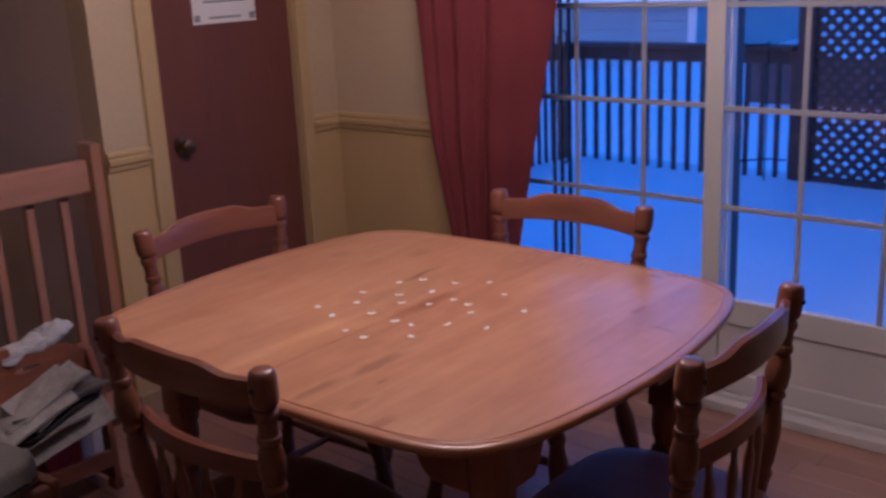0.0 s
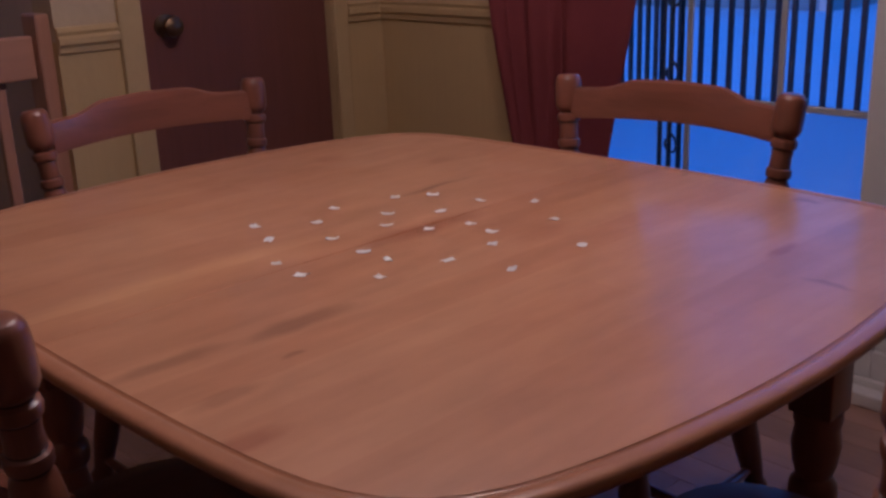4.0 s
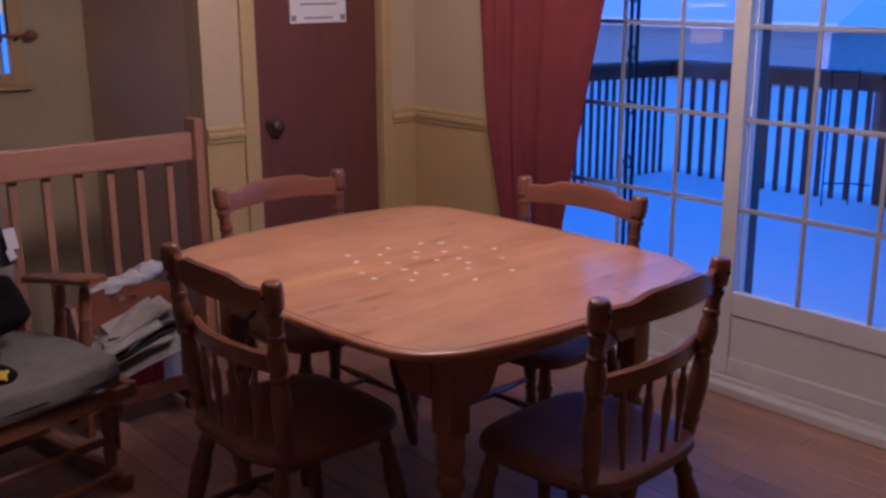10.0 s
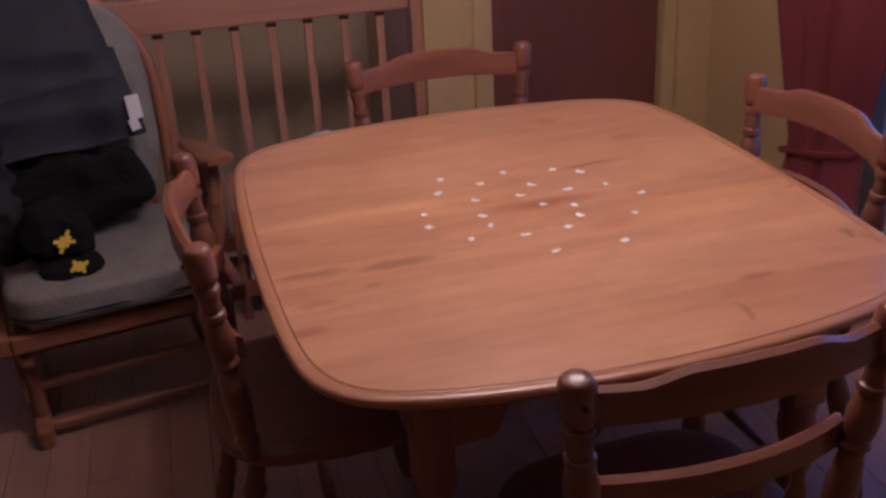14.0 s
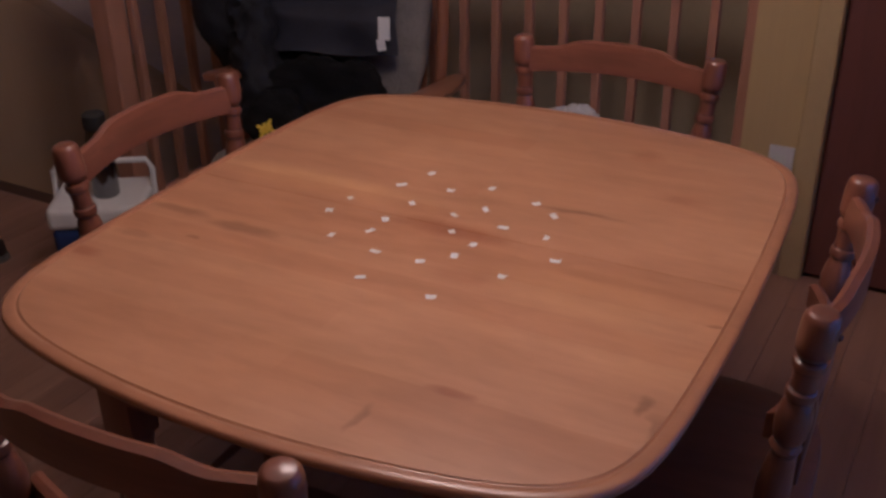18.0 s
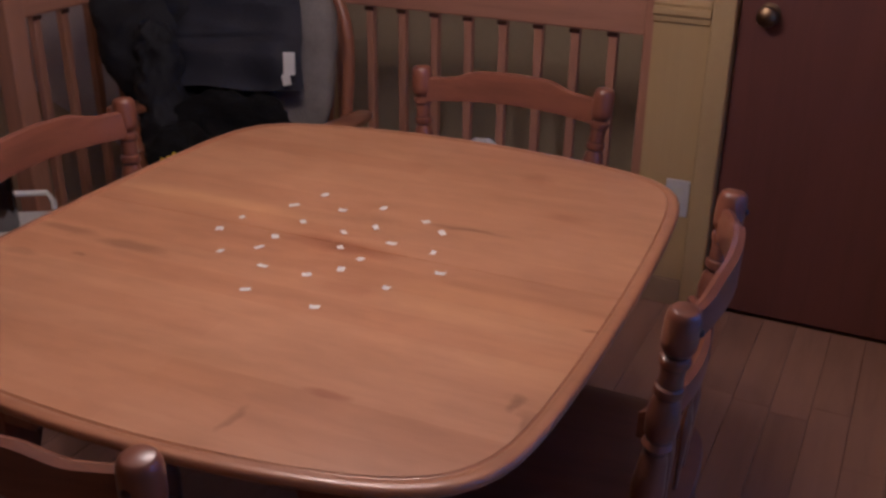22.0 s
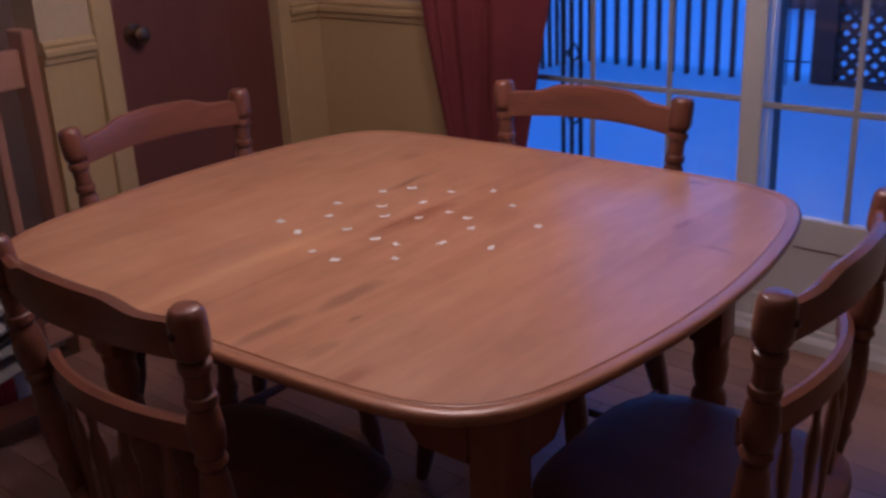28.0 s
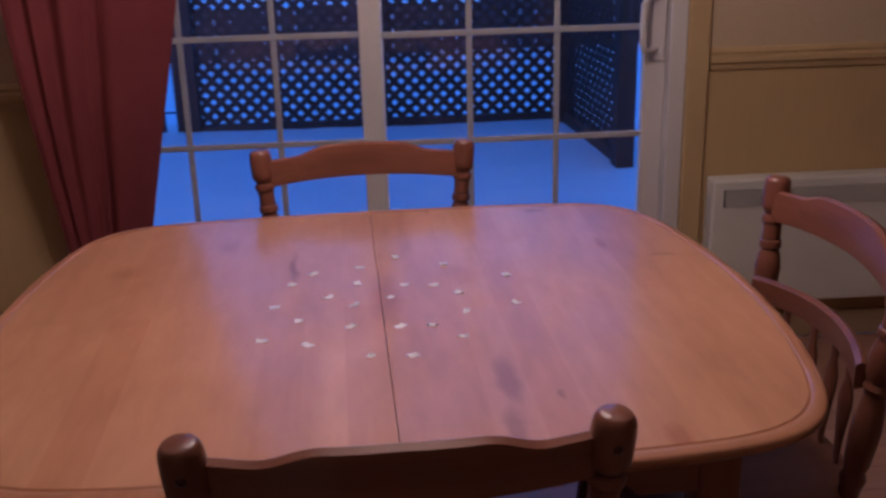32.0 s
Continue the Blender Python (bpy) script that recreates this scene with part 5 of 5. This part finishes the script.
# ---- outside: snowy deck, railing, lattice screens, iron trellis ----
ZD = -0.06
bm = bmesh.new()
bmesh.ops.create_grid(bm, x_segments=120, y_segments=120, size=60.0)
for v in bm.verts:
    v.co.y += 30 + 1.6
    d = abs(v.co.x) * 0.02 + max(0, v.co.y - 6) * 0.02 + 1.0 * max(0.0, min(1.0, (v.co.y - 6) / 5))
    v.co.z = -1.0 + 0.09 * noise.noise(v.co * 0.22) + d * 0.35
structure("ground", bm, M_snow, "deep snow over the yard", "ground")
bm = bmesh.new()
bmesh.ops.create_grid(bm, x_segments=70, y_segments=70, size=0.5)
for v in bm.verts:
    x, y = -3.9 + 5.6 * (v.co.x + 0.5), YN + 0.14 + 3.85 * (v.co.y + 0.5)
    v.co = Vector((x, y, ZD + 0.02 * noise.noise(Vector((x * 1.2, y * 1.2, 0))) + 0.006 * noise.noise(Vector((x * 6, y * 6, 3)))))
ex = bmesh.ops.extrude_face_region(bm, geom=bm.faces[:])
for g in ex["geom"]:
    if isinstance(g, bmesh.types.BMVert):
        g.co.z = -1.1
structure("snowy_deck", bm, M_snow, "deck covered with smooth fresh snow", "deck")


def deck_rail(name, a, b, n_label, pitch=0.112):
    th = thing(name, n_label, "railing")
    a, b = Vector(a), Vector(b)
    d = (b - a).normalized()
    L = (b - a).length
    m = Matrix.Translation(a) @ Matrix.Rotation(math.atan2(d.y, d.x), 4, "Z")
    part("top_rail", moved(box((0, -0.07, 0.835), (L, 0.07, 0.872), 0.004), m), M_deck, th)
    part("upper_board", moved(box((0, -0.02, 0.745), (L, 0.02, 0.832), 0.004), m), M_deck, th)
    part("lower_board", moved(box((0, -0.02, -0.12), (L, 0.02, -0.055), 0.004), m), M_deck, th)
    x = 0.09
    while x < L - 0.05:
        part("baluster", moved(box((x - 0.14 * pitch, -0.016, -0.055), (x + 0.14 * pitch, 0.016, 0.745), 0.003), m), M_deck, th)
        x += pitch
    for x in (L,):
        part("post", moved(box((x - 0.022, -0.022, -0.5), (x + 0.022, 0.022, 0.835), 0.004), m), M_deck, th)


deck_rail("deck_railing", (-3.02, 5.15, -0.018), (-1.25, 5.15, -0.018), "dark timber deck railing above the snow")
deck_rail("deck_railing", (-3.02, 5.15, -0.018), (-3.80, 1.75, -0.018), "dark timber deck railing running out from the house", 0.071)


def lattice(name, a, b, z0, z1):
    """A framed screen of crossing slats."""
    th = thing(name, "dark timber lattice screen standing on the snowy deck", "lattice screen", group="lattice screens on the deck")
    a, b = Vector(a), Vector(b)
    d = (b - a).normalized()
    L = (b - a).length
    m = Matrix.Translation(a) @ Matrix.Rotation(math.atan2(d.y, d.x), 4, "Z")
    for x in (0, L):
        part("post", moved(box((x - 0.055, -0.05, -0.3), (x + 0.055, 0.05, z1 + 0.06), 0.005), m), M_deck, th)
    for z in (z0, z1):
        part("frame_rail", moved(box((0.05, -0.03, z - 0.035), (L - 0.05, 0.03, z + 0.035), 0.004), m), M_deck, th)
    pitch, w = 0.066, 0.035
    for sgn, yy in ((1, -0.004), (-1, 0.004)):
        hgt = z1 - z0
        c = -hgt
        while c < L:
            x0, x1 = max(c, 0.05), min(c + hgt, L - 0.05)
            if x1 - x0 > 0.02:
                q = Matrix.Translation(((x0 + x1) / 2, yy, (z0 + (x0 + x1) / 2 - c) if sgn > 0 else (z1 - (x0 + x1) / 2 + c))) @ Matrix.Rotation(-sgn * radians(45), 4, "Y")
                ln = (x1 - x0) * math.sqrt(2) / 2
                part("slat", moved(moved(box((-ln, -0.0035, -w / 2), (ln, 0.0035, w / 2)), q), m), M_deck, th)
            c += pitch * math.sqrt(2)
    return th


lattice("lattice_screen", (-1.17, 5.15, 0), (0.06, 5.15, 0), -0.05, 1.9)
lattice("lattice_screen", (0.06, 5.16, 0), (1.30, 5.16, 0), -0.05, 1.9)
lattice("lattice_screen", (1.285, 5.06, 0), (1.375, 3.85, 0), -0.03, 1.9)

tr = thing("iron_trellis", "black wrought-iron porch post with scrolls", "post", pose(-1.20, 2.33, 0, 0, 0, -32))
for yy, xx in ((0, -0.09), (0, 0.09), (0, 0.0)):
    part("bar", box((xx - 0.008, yy - 0.008, -0.6), (xx + 0.008, yy + 0.008, 2.4), 0.002), M_iron, tr)
for k in range(9):
    z = 0.0 + 0.27 * k
    part("scroll", tube([(0.08 * math.sin(a * 1.0) * (1 - a / 9), 0.0, z + 0.05 + 0.045 * math.cos(a) * (1 - a / 9)) for a in lin(0, 7, 22)], 0.005, 6), M_iron, tr, "", True)

st = thing("plant_stand", "thin black metal stand on the snowy deck", "stand", pose(-1.44, 4.93, ZD))
for xx, yy in ((-0.055, -0.07), (0.06, 0.08)):
    part("leg", tube([(xx, yy, -0.02), (xx, yy, 0.95)], 0.0055, 6), M_iron, st, "", True)
part("crossbar", tube([(-0.055, -0.07, 0.16), (0.06, 0.08, 0.16), (0.20, 0.10, 0.16)], 0.006, 6), M_iron, st, "", True)
part("crossbar", tube([(-0.055, -0.07, 0.93), (0.06, 0.08, 0.93)], 0.006, 6), M_iron, st, "", True)

# things far behind the yard
fence = thing("yard_fence", "dark board fence far across the snowy yard", "fence")
M_board = plain("weathered_board", (0.10, 0.06, 0.055), 0.8, 0, 0.3, 3, 30, 0.2)
for k in range(40):
    part("board", box((-4.7 + 0.21 * k, 12.0, -1.1), (-4.7 + 0.21 * k + 0.2, 12.03, 0.06 + 0.03 * math.sin(k * 1.7)), 0.005), M_board, fence)
hs = thing("neighbour_house", "pale sided house across the snowy yard", "house")
M_side = plain("pale_siding", (0.26, 0.31, 0.34), 0.7, 0, 0.08, 3, 30, 0.1)
part("wall", box((-16.0, 16.0, -1.1), (-7.6, 22.0, 0.64)), M_side, hs)
for k in range(9):
    part("siding_board", box((-16.02, 15.97, -1.0 + 0.18 * k), (-7.58, 16.0, -1.0 + 0.18 * k + 0.168), 0.004), M_side, hs)
part("roof", bar((0, 1), lambda u: [(-16.5 + 9.4 * u, 15.3, 0.58), (-16.5 + 9.4 * u, 15.3, 0.74), (-16.5 + 9.4 * u, 19.0, 2.3), (-16.5 + 9.4 * u, 22.7, 0.74), (-16.5 + 9.4 * u, 22.7, 0.58)]), M_snow, hs, "snow-covered roof")
part("corner_board", box((-7.72, 15.94, -1.0), (-7.56, 15.99, 0.64), 0.005), M_white, hs)

# ---- floor planks, the nearest last ----
PW = 0.098
lens_ = (0.62, 0.78, 0.94)
plank_meshes = {}
for L in lens_:
    bm = box((0, 0, -0.012), (L - 0.0010, PW - 0.0010, 0.0), 0.0009, seg=1)
    me = bpy.data.meshes.new("plank")
    bm.to_mesh(me)
    bm.free()
    me.materials.append(M_floor)
    plank_meshes[L] = me
rs = random.Random(11)
far = bmesh.new()
y = YK
while y < YN - 0.02:
    x = (XR + 0.05) if y > YR else XNEWEL + 0.02 if y > YS else XK
    first = True
    while x < XE - 0.02:
        L = rs.choice(lens_)
        cut = rs.uniform(0.3, 1.0) if first else 1.0
        cut = min(cut, (XE - x) / L)
        cy = min(1.0, (YN - y) / PW)
        if x < 3.2 and y > -2.6:
            ob = new("plank", plank_meshes[L])
            ob.parent = floor
            ob.matrix_basis = pose(x, y, 0) @ Matrix.Diagonal((cut, cy, 1, 1))
        else:
            box((x, y, -0.012), (x + L * cut - 0.0016, y + PW * cy - 0.0016, 0.0), bm=far)
        x += L * cut
        first = False
    y += PW
ob = part("planks", far, M_floor, floor)
tagged(ob, kind="stuff")
